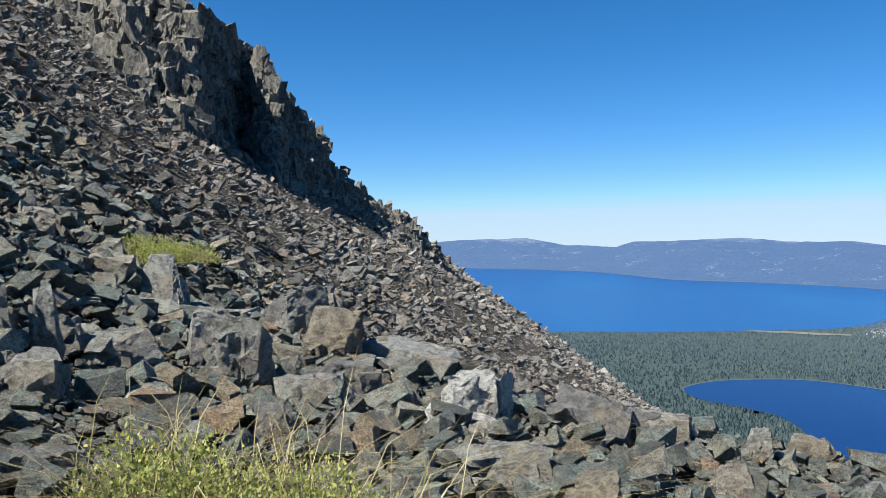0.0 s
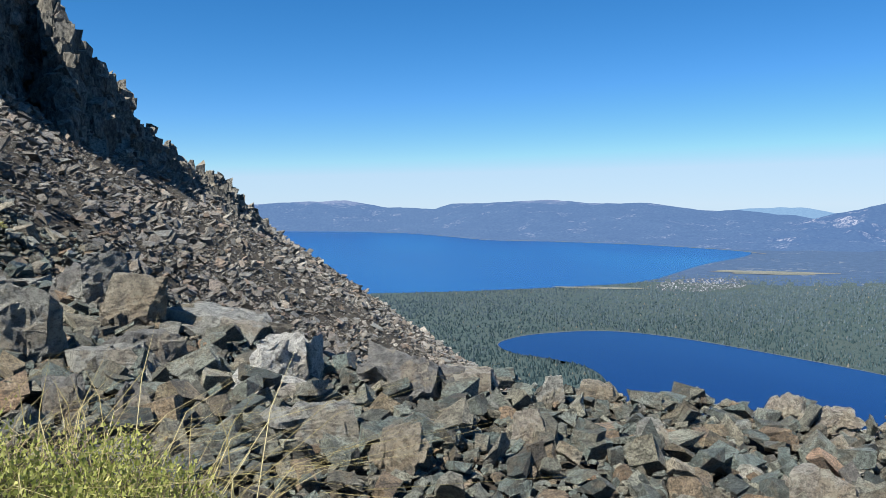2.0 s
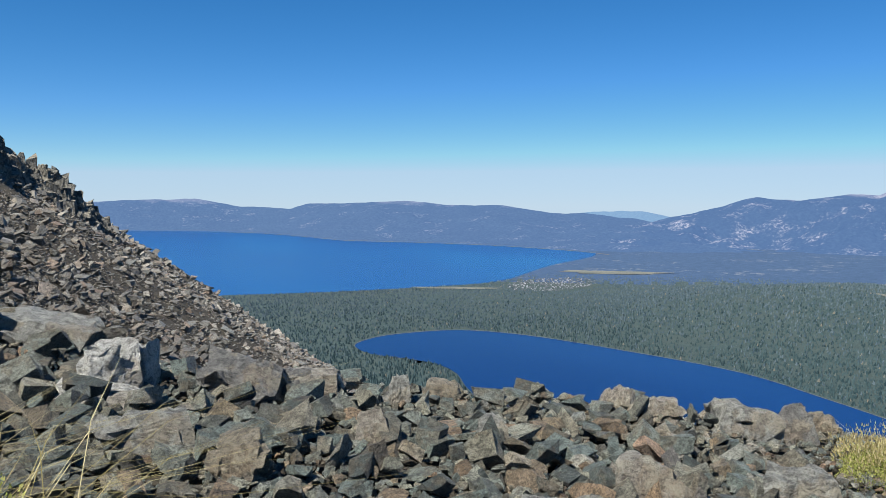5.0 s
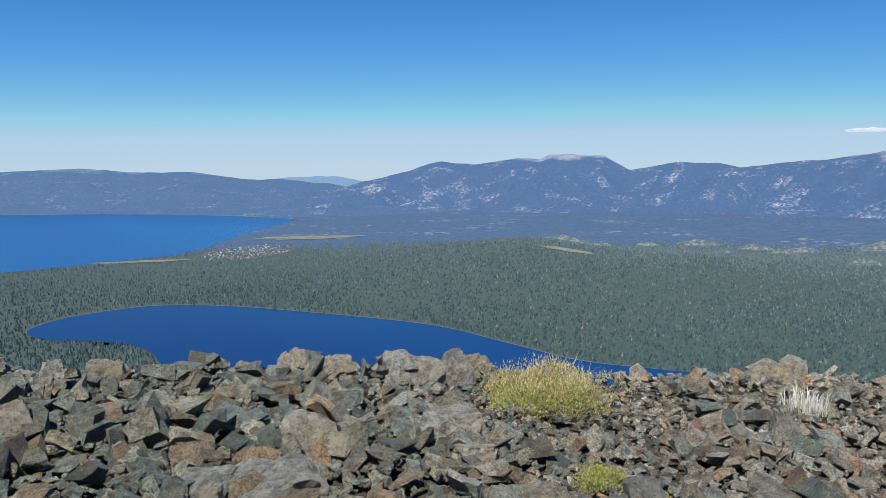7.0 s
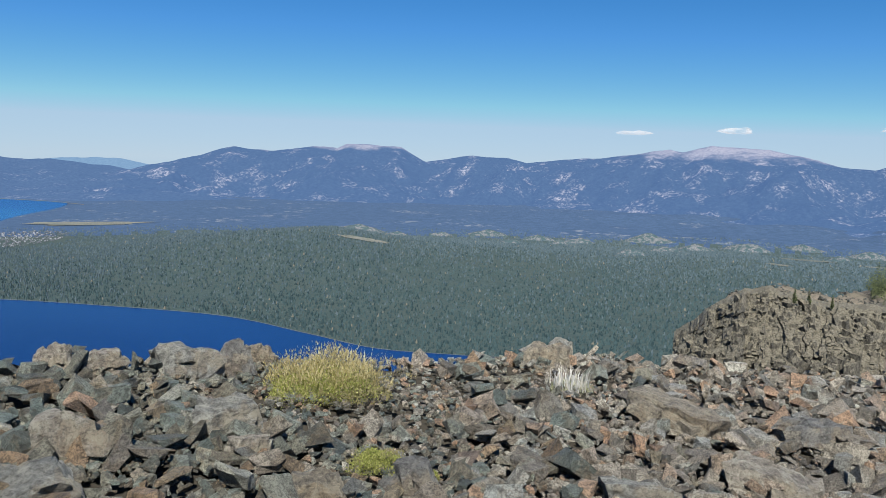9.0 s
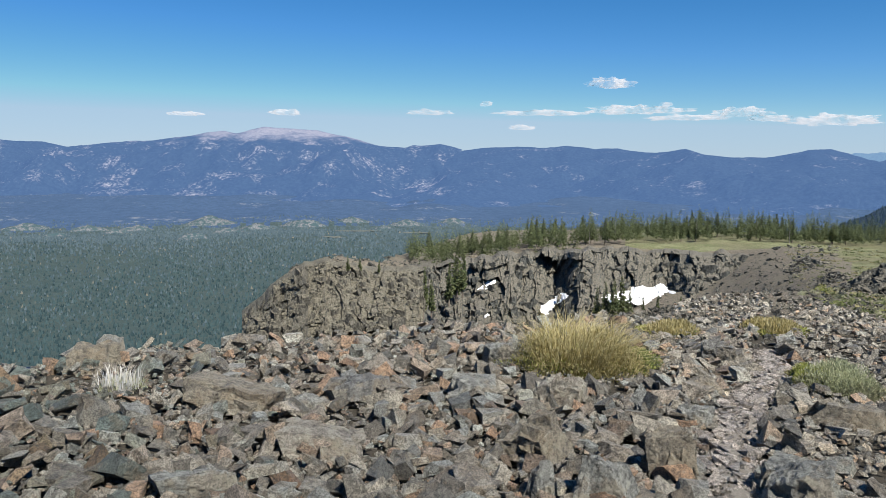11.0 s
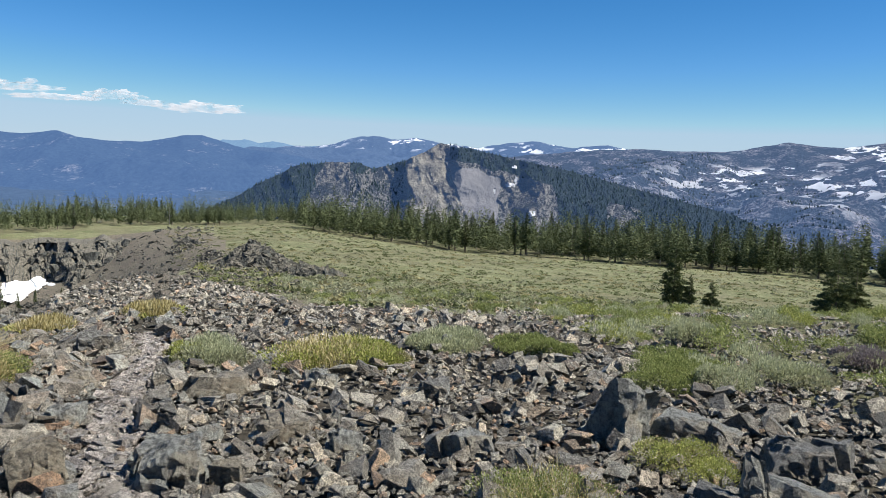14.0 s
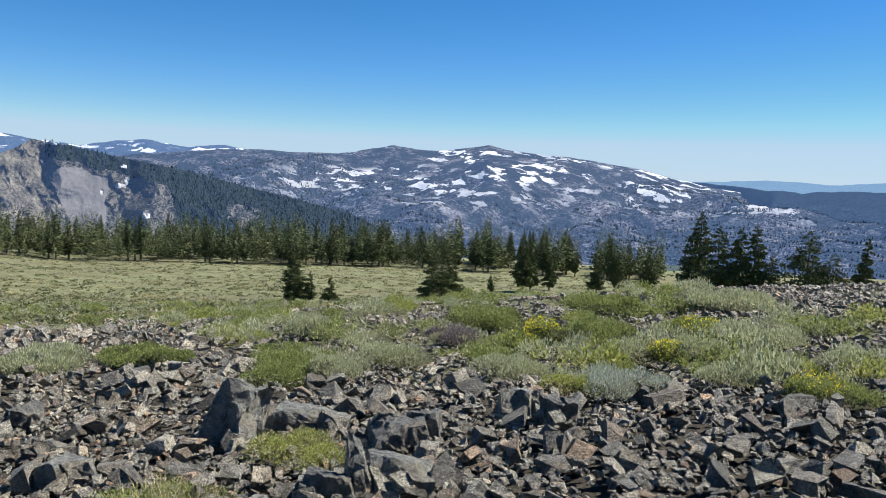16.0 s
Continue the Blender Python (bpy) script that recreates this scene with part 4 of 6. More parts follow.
B_LEFT = [(-3.09, 6.33, 0.24, 0.70, "g", "spire"), (-3.36, 6.1, 0.3, 0.6, "g", "block"), (-3.28, 9.46, 0.62, 0.66, "g", "spire"), (-2.23, 7.79, 0.5, 0.55, "g", "block"),
          (-1.67, 6.92, 0.52, 0.66, "g", "block"), (-2.35, 10.25, 1.1, 0.40, "g", "slab"), (-1.88, 9.25, 0.36, 0.46, "d", "block"), (-1.46, 8.98, 0.62, 0.64, "g", "block"),
          (-1.06, 8.42, 0.68, 0.58, "r", "block"), (-0.16, 8.53, 1.2, 0.36, "g", "slab"), (-2.83, 6.97, 0.55, 0.25, "g", "slab"), (-3.15, 6.71, 0.38, 0.29, "d", "block"),
          (-2.93, 5.71, 0.57, 0.24, "g", "slab"), (-0.80, 7.02, 0.60, 0.30, "d", "block"), (-1.03, 6.75, 0.64, 0.25, "g", "slab"), (-3.96, 9.32, 0.73, 0.27, "t", "slab")]
B_WHITE = [(0.39, 6.75, 0.60, 0.46, "p", "block"), (0.22, 6.38, 0.62, 0.16, "p", "slab"), (1.41, 6.78, 0.78, 0.34, "d", "slab"), (0.52, 5.44, 0.62, 0.25, "g", "slab"), (2.01, 6.87, 0.49, 0.22, "t", "block"),
           (2.07, 5.42, 0.31, 0.27, "t", "block"), (2.73, 6.70, 0.29, 0.29, "g", "spire"), (3.31, 6.92, 0.35, 0.20, "r", "block"), (-4.62, 9.06, 0.39, 0.32, "t", "block"), (-1.14, 5.65, 0.30, 0.26, "d", "block"),
           (-0.67, 5.58, 0.28, 0.26, "d", "spire"), (-2.10, 4.46, 0.36, 0.2, "d", "block"), (3.10, 5.53, 0.32, 0.27, "g", "spire"), (1.02, 4.85, 0.34, 0.30, "r", "block")]
B_RIM = [(5.09, 6.54, 0.36, 0.34, "t", "spire"), (5.53, 6.38, 0.44, 0.24, "t", "block"), (6.26, 5.96, 0.70, 0.34, "g", "block"), (6.76, 5.79, 0.36, 0.40, "d", "block"), (7.41, 6.04, 0.40, 0.27, "r", "block"),
         (4.95, 4.16, 0.52, 0.36, "g", "slab"), (4.68, 3.64, 0.32, 0.19, "t", "slab"), (3.71, 4.37, 0.62, 0.36, "t", "block"), (2.97, 3.71, 0.60, 0.23, "g", "slab"), (4.34, 2.77, 0.42, 0.22, "r", "block"),
         (11.5, 4.0, 0.66, 0.40, "r", "block"), (12.5, 4.1, 0.5, 0.34, "g", "spire"), (9.35, 1.55, 1.12, 0.34, "r", "slab"), (5.01, 2.44, 0.40, 0.24, "d", "block"), (2.65, 3.92, 0.40, 0.17, "g", "slab")]
B_PATH = [(13.52, -2.06, 0.78, 0.46, "g", "block"), (14.74, -6.38, 0.65, 0.50, "d", "block"), (7.08, -2.78, 0.46, 0.42, "r", "block"), (6.21, -1.97, 0.50, 0.37, "g", "spire"), (6.22, -3.54, 0.55, 0.40, "g", "block"),
          (7.50, -1.61, 0.64, 0.37, "r", "block"), (6.16, -1.48, 0.22, 0.34, "g", "spire"), (10.1, -2.4, 0.65, 0.36, "t", "block"), (10.2, -1.26, 0.65, 0.30, "g", "slab"), (9.98, 0.03, 0.86, 0.32, "d", "slab"),
          (9.01, -3.75, 0.4, 0.26, "g", "block"), (11.2, -4.7, 0.48, 0.32, "r", "block"), (9.33, -5.74, 0.8, 0.32, "r", "slab"), (7.24, 0.29, 0.7, 0.28, "t", "slab"), (6.03, 1.13, 0.54, 0.24, "g", "block")]
B_FIELD = [(4.20, -6.93, 0.55, 0.6, "g", "block"), (3.65, -7.45, 0.68, 0.22, "g", "slab"), (2.23, -5.94, 0.54, 0.24, "g", "slab"), (2.47, -5.67, 0.26, 0.44, "g", "spire"), (2.55, -6.91, 0.56, 0.28, "d", "block"),
           (2.65, -5.56, 0.36, 0.24, "d", "block"), (8.62, -6.85, 0.44, 0.26, "g", "block"), (6.96, -7.24, 0.42, 0.28, "d", "block"), (1.74, -7.92, 0.48, 0.28, "g", "block"), (9.67, -10.42, 0.36, 0.3, "d", "spire"),
           (5.85, -5.0, 0.3, 0.25, "g", "block"), (4.98, -5.64, 0.46, 0.2, "g", "slab"), (6.64, -3.69, 0.5, 0.27, "g", "slab"), (5.87, -3.8, 0.26, 0.22, "r", "block"), (6.75, -4.94, 0.5, 0.22, "r", "slab"),
           (1.32, -7.72, 0.44, 0.28, "d", "block")]
for k, row in enumerate(B_LEFT + B_WHITE + B_RIM + B_PATH + B_FIELD):
    boulder(500 + k, *row)


# ---- cliffs ----
def cliff_band(name, label, mat, low, high, front, lean, size, seed, joint=1.0, blocks=300, tallest=96, clear=()):
    """A broken rock wall between two lines of (heading, height angle); front gives its (heading, distance), lean how far it goes back."""
    rs = np.random.RandomState(seed)
    a0, a1 = low[0][0], low[-1][0]
    d0 = sum(q[1] for q in front) / len(front)
    high_m = max(1.0, float(np.mean(knots(np.linspace(a0, a1, 40), high) - knots(np.linspace(a0, a1, 40), low))) * math.pi / 180 * d0)

    def place(a, v, rough=1.0, back=0.0):
        e = knots(a, low) + (knots(a, high) - knots(a, low)) * v
        run, up = a * math.pi / 180 * d0 / size, v * high_m / size
        wx, wy = run + 2.0 * fbm(run * 0.3, up * 0.3, 1, 3, seed), up + 2.0 * fbm(run * 0.3, up * 0.3, 1, 3, seed + 9)
        crags = 5.0 * fbm(run * 0.07, up * 0.06, 1, 5, seed + 5)
        for k, c in enumerate((9.0, 4.0, 1.8, 0.8)):
            u = wx / c + 0.9 * fbm(wy / c, wx * 0 + 3.3, 1, 2, seed + k)
            i = np.floor(u).astype(int)
            w = wy / (c * 3.2) + 3 * LAT[i % 256, (seed + k) % 256]
            j = np.floor(w).astype(int)
            crags = crags + c * (joint * (0.55, 0.6, 0.8, 0.9)[k] * LAT[(i + 31 * k) % 256, (j + seed) % 256] + 0.45 * (u - i - 0.5) * (LAT[(i + 77) % 256, (j + 5) % 256] - 0.5) - 0.3 * (w - j - 0.5) * LAT[(i + 50) % 256, (j + 9) % 256])
        d = knots(a, front) + lean * v + back - rough * size * (crags - 5.0)
        e = e + rough * 0.5 * (vnoise(run * 0.45, run * 0, seed) - 0.6) * step(0.75, 1, v)
        return np.stack([d * np.sin(np.radians(a)), d * np.cos(np.radians(a)), 1.6 + d * np.tan(np.radians(e))], -1)

    wide = int(max(70, (a1 - a0) * math.pi / 180 * d0 / size * 6))
    A, V = np.meshgrid(np.linspace(a0, a1, wide), np.concatenate([np.linspace(-0.5, 1, tallest), [1.02]]))
    core = place(A, np.minimum(V, 1))
    core[-1] = core[-2] * np.array([1.1, 1.1, 1.0]) - np.array([0, 0, 1.5 * size])
    thing = tagged(new(name), label, "cliff", kind="structure")
    part("rock_wall", mesh_from("rock_wall", core.reshape(-1, 3), grid_faces(tallest + 1, wide)[:, ::-1], mat, False), thing)
    a, v = rs.uniform(a0, a1, blocks), rs.uniform(-0.1, 0.97, blocks)
    for ring in clear:
        e = knots(a, low) + (knots(a, high) - knots(a, low)) * v
        mid = np.mean(ring, 0)
        keep = ~inside(mid + (np.array(ring) - mid) * 1.25, a, e)
        a, v = a[keep], v[keep]
    blocks = len(a)
    s = size * (0.6 + 1.9 * rs.rand(blocks) ** 2.5)
    ob = scatter("rock_blocks", mat, place(a, v), s, rs, "", "", 0.16, 0.25, SHAPES, (0.8, 0.9, 2.2))
    ob.parent = thing
    return lambda a, e: place(np.asarray(a), (np.asarray(e) - knots(a, low)) / (knots(a, high) - knots(a, low)), 0.5, -3.0 * size)


def left_cliffs():
    cliff_band("cliff", "dark jointed cliff above the talus slope", CLIFF,
               [(-33, 13.6), (-27.5, 14.0), (-24.4, 13.4), (-22.9, 12.0), (-22.5, 8.8), (-21.0, 8.2), (-19.1, 7.2), (-16.6, 5.2), (-13.9, 4.2), (-12.0, 5.2), (-10.3, 5.0), (-8.5, 4.8)],
               [(-33, 15.6), (-23.9, 16.2), (-18.6, 16.5), (-16.8, 16.0), (-15.4, 15.1), (-14.6, 14.2), (-12.9, 13.2), (-11.9, 11.8), (-11.2, 10.2), (-10.1, 9.1), (-8.8, 7.8), (-8.3, 6.0)],
               [(-33, 58), (-24.5, 60), (-23.4, 52), (-22.3, 42), (-20.6, 41), (-20.2, 44), (-19.4, 40), (-17.4, 39), (-17.0, 45), (-15.6, 52), (-14.4, 57), (-13.7, 58), (-13.4, 53), (-11.9, 52), (-11.5, 58), (-11.0, 57), (-10.0, 59), (-9.7, 66), (-8.4, 70)], 13, 0.55, 41, 1.0, 2400, 120)
    cliff_band("cliff", "broken pinnacles on the skyline of the talus slope", CLIFF, [(-10.5, 3.6), (-7, 1.8), (-4.6, 1.2)], [(-10.5, 4.6), (-8.8, 5.0), (-8.2, 6.0), (-7.7, 5.2), (-7.2, 5.8), (-6.6, 4.2), (-6.2, 4.4), (-5.4, 2.9), (-4.6, 2.6)],
               [(-10.5, 72), (-8.2, 74), (-4.6, 84)], 6, 0.6, 42, 1.2, 420)
    cliff_band("cliff", "rocky nose on the skyline of the talus slope", CLIFF, [(-4.8, 1.2), (-2, -0.5), (0.4, -2.0)], [(-4.8, 2.5), (-3.4, 2.3), (-1.7, 1.2), (-1.2, 0.2), (-0.2, -0.7), (0.4, -1.2)],
               [(-4.8, 86), (-2, 86), (0.4, 94)], 6, 0.6, 43, 1.2, 420)


left_cliffs()


SNOWS = ([(104.7, -10.2), (106.7, -9.45), (107.4, -9.2), (107.7, -9.4), (108.9, -9.1), (109.3, -9.4), (109.9, -9.68), (109.3, -10.2), (109.1, -10.7), (107.5, -10.65), (106.4, -10.5), (104.9, -10.5)],
                [(100.1, -11.15), (100.9, -10.62), (101.9, -10.0), (102.3, -10.24), (101.4, -10.85), (100.7, -11.6), (100.3, -11.5)], [(95.5, -9.95), (96.7, -9.15), (96.8, -9.4), (95.8, -10.1)],
                [(110.8, -11.06), (111.6, -10.75), (112, -10.5), (111.9, -10.9), (111.1, -11.2)], [(95.5, -12.1), (96.4, -11.55), (96.5, -11.75), (95.8, -12.15)])


def bowl_cliffs():
    cliff_band("cliff", "pale weathered rock outcrop at the rim of the bowl", CLIFF_PALE, [(78.2, -13.2), (84, -13.0), (91.5, -12.8)],
               [(78.2, -11.9), (80.2, -10.1), (81.9, -8.8), (82.7, -8.2), (84.4, -7.8), (86.2, -8.4), (89.1, -8.6), (91.5, -8.5)], [(78.2, 104), (80.8, 96), (81.0, 99), (82.6, 94), (83, 98), (87, 96), (91.5, 102)], 18, 0.6, 45, 1.5, 380, 120)
    surface = cliff_band("cliff", "dark broken cliffs round a bowl below the wooded plateau", CLIFF_BOWL, [(89, -12.8), (97, -12.8), (105, -12.2), (110, -11.8), (114, -10.0), (116, -8.6), (119, -7.7)],
                         [(89, -8.7), (92.3, -8.2), (97, -7.5), (101.8, -6.9), (106.6, -6.8), (113, -6.7), (116, -6.85), (119, -7.05)],
                         [(89, 128), (93, 132), (97, 134), (100, 138), (101.3, 142), (102.9, 131), (105, 136), (108, 140), (109.2, 141), (110.8, 134), (113, 140), (116, 146), (119, 138)], 26, 0.7, 46, 1.9, 800, 130, SNOWS)
    for pts in SNOWS:
        ring = np.array(pts)
        lo, hi = ring.min(0) - 0.3, ring.max(0) + 0.3
        ga, ge = np.arange(lo[0], hi[0], 0.05), np.arange(lo[1], hi[1], 0.035)
        A, E = np.meshgrid(ga, ge)
        f = grid_faces(len(ge), len(ga))[:, ::-1]
        ca, ce = A.ravel()[f].mean(1), E.ravel()[f].mean(1)
        ok = inside(ring, ca + 0.5 * fbm(ca * 3, ce * 5, 1, 4, 3), ce + 0.35 * fbm(ca * 3, ce * 5, 1, 4, 8))
        V = surface(A.ravel(), E.ravel())
        V[:, 2] += 0.5 * fbm(A.ravel() * 2, E.ravel() * 2, 1, 3, 2)
        used, F = np.unique(f[ok], return_inverse=True)
        n = len(used)
        F = F.reshape(-1, 4)
        top = V[used]
        away = top * np.array([1.02, 1.02, 1.0]) - np.array([0, 0, 0.6])
        tagged(new("snow_patch", mesh_from("snow_patch", np.concatenate([top, away]), np.concatenate([F, F[:, ::-1] + n]), SNOW)), "old white snow patch lying below dark cliffs", "snow")


bowl_cliffs()


# ---- trees ----
def needle_material(name, c1, c2, dead=0.0):
    m = Mat(name, 0.85, 0.15)
    isl = m.node("ShaderNodeNewGeometry").outputs["Random Per Island"]
    rnd = m.math("FRACT", m.math("ADD", isl, m.node("ShaderNodeObjectInfo").outputs["Random"]))
    c = m.mix(rnd, c1, c2)
    if dead:
        c = m.mix(m.mask(rnd, 1 - dead, 1 - dead + 0.02), c, (0.16, 0.15, 0.12))
    m.colour(c)
    return m.mat


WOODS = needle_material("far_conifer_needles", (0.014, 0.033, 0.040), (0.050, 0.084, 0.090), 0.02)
# same conifers farther off, needle colour made bluer and paler to imitate haze
WOODS_HAZY = needle_material("hazy_conifer_needles", (0.036, 0.062, 0.080), (0.086, 0.120, 0.138), 0.02)
NEEDLES = needle_material("pine_needles", (0.060, 0.082, 0.042), (0.175, 0.200, 0.092))
BARK = soil_material("pine_bark", ((0.17, 0.145, 0.12), (0.28, 0.25, 0.21), (0.22, 0.19, 0.16)), 8, 0.02)


DEADWOOD = soil_material("dead_wood", ((0.30, 0.29, 0.27), (0.42, 0.40, 0.37), (0.36, 0.34, 0.31)), 3, 0.02)


def taper(bm, pts, radii, sides=6):
    rings = []
    for p, r in zip(pts, radii):
        rings.append([bm.verts.new((p[0] + r * math.cos(6.283 * k / sides), p[1] + r * math.sin(6.283 * k / sides), p[2])) for k in range(sides)])
    for a, b in zip(rings, rings[1:]):
        for k in range(sides):
            bm.faces.new((a[k], a[(k + 1) % sides], b[(k + 1) % sides], b[k]))


def pine(seed, h, wide, tufts, bushy=0.0, tuft=0.3):
    """A mountain pine at the origin: a tapered trunk with limbs, and a crown of small needle tufts."""
    r = random.Random(seed)
    tree = new("pine_tree")
    bm = bmesh.new()
    bend = (r.uniform(-0.03, 0.03) * h, r.uniform(-0.03, 0.03) * h)
    axis = [(bend[0] * (k / 6) ** 2, bend[1] * (k / 6) ** 2, h * 0.97 * k / 6 - 0.2) for k in range(7)]
    taper(bm, axis, [0.021 * h * (1 - 0.9 * k / 6) for k in range(7)])
    V, F = [], []
    limbs = int(12 + h)
    foot = 0.2 - 0.13 * min(1, bushy * 1.2) - 0.05 * r.random()
    lumps = [(r.random() * 6.283, r.uniform(0.1, 0.9)) for _ in range(9)]

    def half(u, az):
        """Half the crown's width at a share u of its height."""
        body = wide * 0.5 * min(1, (u - foot + 0.05) / 0.16) * (1 - u) ** (0.78 - 0.1 * bushy)
        gap = sum(math.exp(-((u - z) / 0.07) ** 2) * max(0, math.cos(az - q)) for q, z in lumps)
        return max(0.02 * h, body * (1.08 - 0.4 * min(1, gap)))

    arms = []
    for k in range(limbs * 8):
        u = foot + (0.99 - foot) * (k + r.random()) / (limbs * 8)
        az = r.random() * 6.283
        o = Vector((bend[0] * u * u, bend[1] * u * u, u * h))
        tip = o + Vector((math.cos(az), math.sin(az), r.uniform(-0.35, 0.15))) * half(u, az) * r.uniform(0.7, 1.12)
        arms.append((o, tip))
        if k % 8 == 0:
            taper(bm, [o, o.lerp(tip, 0.5), tip], [0.006 * h * (1.2 - u), 0.004 * h * (1.2 - u), 0.002], 3)
    reach = np.cumsum([(q - p).length + 0.03 * h for p, q in arms])
    for _ in range(tufts):
        o, tip = arms[min(len(arms) - 1, int(np.searchsorted(reach, r.random() * reach[-1])))]
        az = math.atan2(tip.y - o.y, tip.x - o.x) + r.gauss(0, 0.5)
        c = o.lerp(tip, math.sqrt(r.uniform(0.04, 1.08)))
        c += Vector((r.gauss(0, 1), r.gauss(0, 1), r.gauss(0, 0.5))) * 0.13 * (tip - o).length
        s = tuft * r.uniform(0.6, 1.3) * max(0.35, 1.25 - 0.9 * c.z / h)
        d = Vector((math.cos(az) + r.gauss(0, 0.5), math.sin(az) + r.gauss(0, 0.5), r.uniform(-0.2, 0.9))).normalized()
        q = d.orthogonal().normalized()
        q.rotate(Matrix.Rotation(r.random() * 6.283, 3, d))
        w = d.cross(q)
        i = len(V)
        V += [c - q * s * 0.5, c + q * s * 0.5, c + d * s, c + w * s * 0.5, c - w * s * 0.5]
        F += [(i, i + 1, i + 2), (i + 3, i + 4, i + 2)]
    part("trunk", bm_mesh("trunk", bm, BARK), tree, "grey-brown bark")
    part("crown", mesh_from("crown", [tuple(v) for v in V], F, NEEDLES), tree)
    tagged(tree, "dark green mountain pine with a ragged crown", "tree")
    return tree


def plant_trees():
    rs = np.random.RandomState(51)
    stock = [pine(600 + k, 9.0, 2.1 + 0.3 * (k % 4), 760, 0.0, 0.42) for k in range(7)]
    used = [0] * len(stock)

    def put(k, x, y, h, group, label):
        m = Matrix.Translation((x, y, float(ground_z(x, y)))) @ Matrix.Rotation(rs.rand() * 6.28, 4, "Z") @ Matrix.Diagonal((1.3 * h / 9, 1.3 * h / 9, h / 9, 1))
        if used[k] == 0:
            stock[k].matrix_basis = m
            ob = stock[k]
        else:
            ob = copy_thing(stock[k], Matrix.Identity(4))
            ob.matrix_basis = m
        used[k] += 1
        tagged(ob, label, "tree", group)

    # wooded plateau above the bowl
    for _ in range(105):
        a = rs.uniform(91.5, 133)
        d = knots(a, [(91, 150), (95, 158), (105, 184), (117, 205), (133, 215)]) + rs.uniform(0, 40)
        put(rs.randint(7), *polar(a, d), rs.uniform(3.0, 6.6) * (0.8 if a > 118 else 1), "trees on the plateau", "dark green pine in the row along the plateau")
    # row behind the meadow
    for _ in range(130):
        a = rs.uniform(126, 178)
        d = rs.uniform(191, 232)
        if a > 164 and vnoise(a * 0.8, 0.0, 8) < 0.36:
            continue
        put(rs.randint(7), *polar(a, d), rs.uniform(6.5, 11.5) * (0.75 if a < 132 else 1), "trees behind the meadow", "tall dark pine in the row behind the meadow")
    # grey dead snags among the rows
    for a, d, h in ((98.5, 172, 5.5), (103.6, 186, 6.5), (105.4, 190, 5.8), (117, 205, 5.5), (93.2, 156, 4.5), (111, 198, 6), (146, 205, 8), (152.3, 200, 7), (161, 210, 8.5), (139, 207, 7), (91.9, 150, 4.2)):
        r = random.Random(int(a * 10))
        bm = bmesh.new()
        taper(bm, [(0.02 * h * (k / 5) ** 2, 0, h * k / 5 - 0.2) for k in range(6)], [0.018 * h * (1 - 0.85 * k / 5) for k in range(6)])
        for k in range(22):
            u, q = 0.25 + 0.7 * k / 22, r.random() * 6.283
            o = Vector((0.02 * h * u * u, 0, u * h))
            tip = o + Vector((math.cos(q), math.sin(q), r.uniform(-0.3, 0.4))) * h * 0.13 * (1.15 - u) * r.uniform(0.5, 1.2)
            taper(bm, [o, tip], [0.006 * h, 0.002 * h], 3)
        x, y = polar(a, d)
        ob = new("dead_tree", bm_mesh("dead_tree", bm, DEADWOOD))
        ob.location = (x, y, float(ground_z(x, y)))
        tagged(ob, "bare grey dead pine standing among living ones", "tree", "dead trees")
    # the rest of both rows, joined
    shapes = [arrays([c for c in t.children if c.name.startswith("crown")][0].data) for t in stock]
    shapes = [(v.reshape(-1, 5, 3)[::8].reshape(-1, 3) * 1.0 / 9.0, f.reshape(-1, 2, 3)[: len(range(0, len(v) // 5, 8))].reshape(-1, 3)) for v, f in shapes]
    a = np.concatenate([rs.uniform(90.3, 133, 1250), rs.uniform(126, 180, 1500)])
    d = np.concatenate([knots(a[:1250], [(91, 150), (95, 158), (105, 184), (117, 205), (133, 217)]) + rs.uniform(-3, 36, 1250), rs.uniform(189, 232, 1500)])
    open_row = (a > 164) & (vnoise(a * 0.8, a * 0, 8) < 0.36)
    x, y = d * np.sin(np.radians(a)), d * np.cos(np.radians(a))
    s = np.concatenate([rs.uniform(3.0, 6.6, 1250), rs.uniform(5, 11.5, 1500) * (0.75 + 0.35 * vnoise(a[1250:] * 0.9, a[1250:] * 0, 5))])
    x, y, s = x[~open_row], y[~open_row], s[~open_row]
    scatter("pine_wood", NEEDLES, np.stack([x, y, ground_z(x, y)], 1), s, rs, "dark pines standing close behind the open ground", "woods", 0.02, 0.25, shapes, (1.5, 1.5, 1.0))
    # bowl
    for a, d, h in [(90.2, 118, 6), (90.8, 116, 7), (91.5, 117, 8), (92.1, 120, 6), (93.4, 122, 7), (94.0, 124, 9), (94.4, 132, 8), (93.9, 140, 7), (104.3, 118, 5), (104.9, 117, 6), (105.5, 116, 6.5), (106.1, 117, 7), (106.6, 118, 5),
                    (107.6, 119, 4), (108.6, 120, 4), (110.2, 122, 3.5), (85.9, 110, 2.5), (86.8, 112, 2.5), (88.2, 113, 2.2)]:
        e = knots(a, [(85, -8.7), (88.5, -8.9), (90, -12.2), (92, -12.0), (94.2, -10.6), (95, -10.2), (104, -11.9), (107, -11.9), (110.5, -11.4)])
        x, y = polar(a, d)
        k = rs.randint(7)
        ob = copy_thing(stock[k], Matrix.Identity(4))
        ob.matrix_basis = Matrix.Translation((x, y, 1.6 + d * math.tan(radians(float(e))))) @ Matrix.Rotation(rs.rand() * 6.28, 4, "Z") @ Matrix.Diagonal((h / 9, h / 9, h / 9, 1))
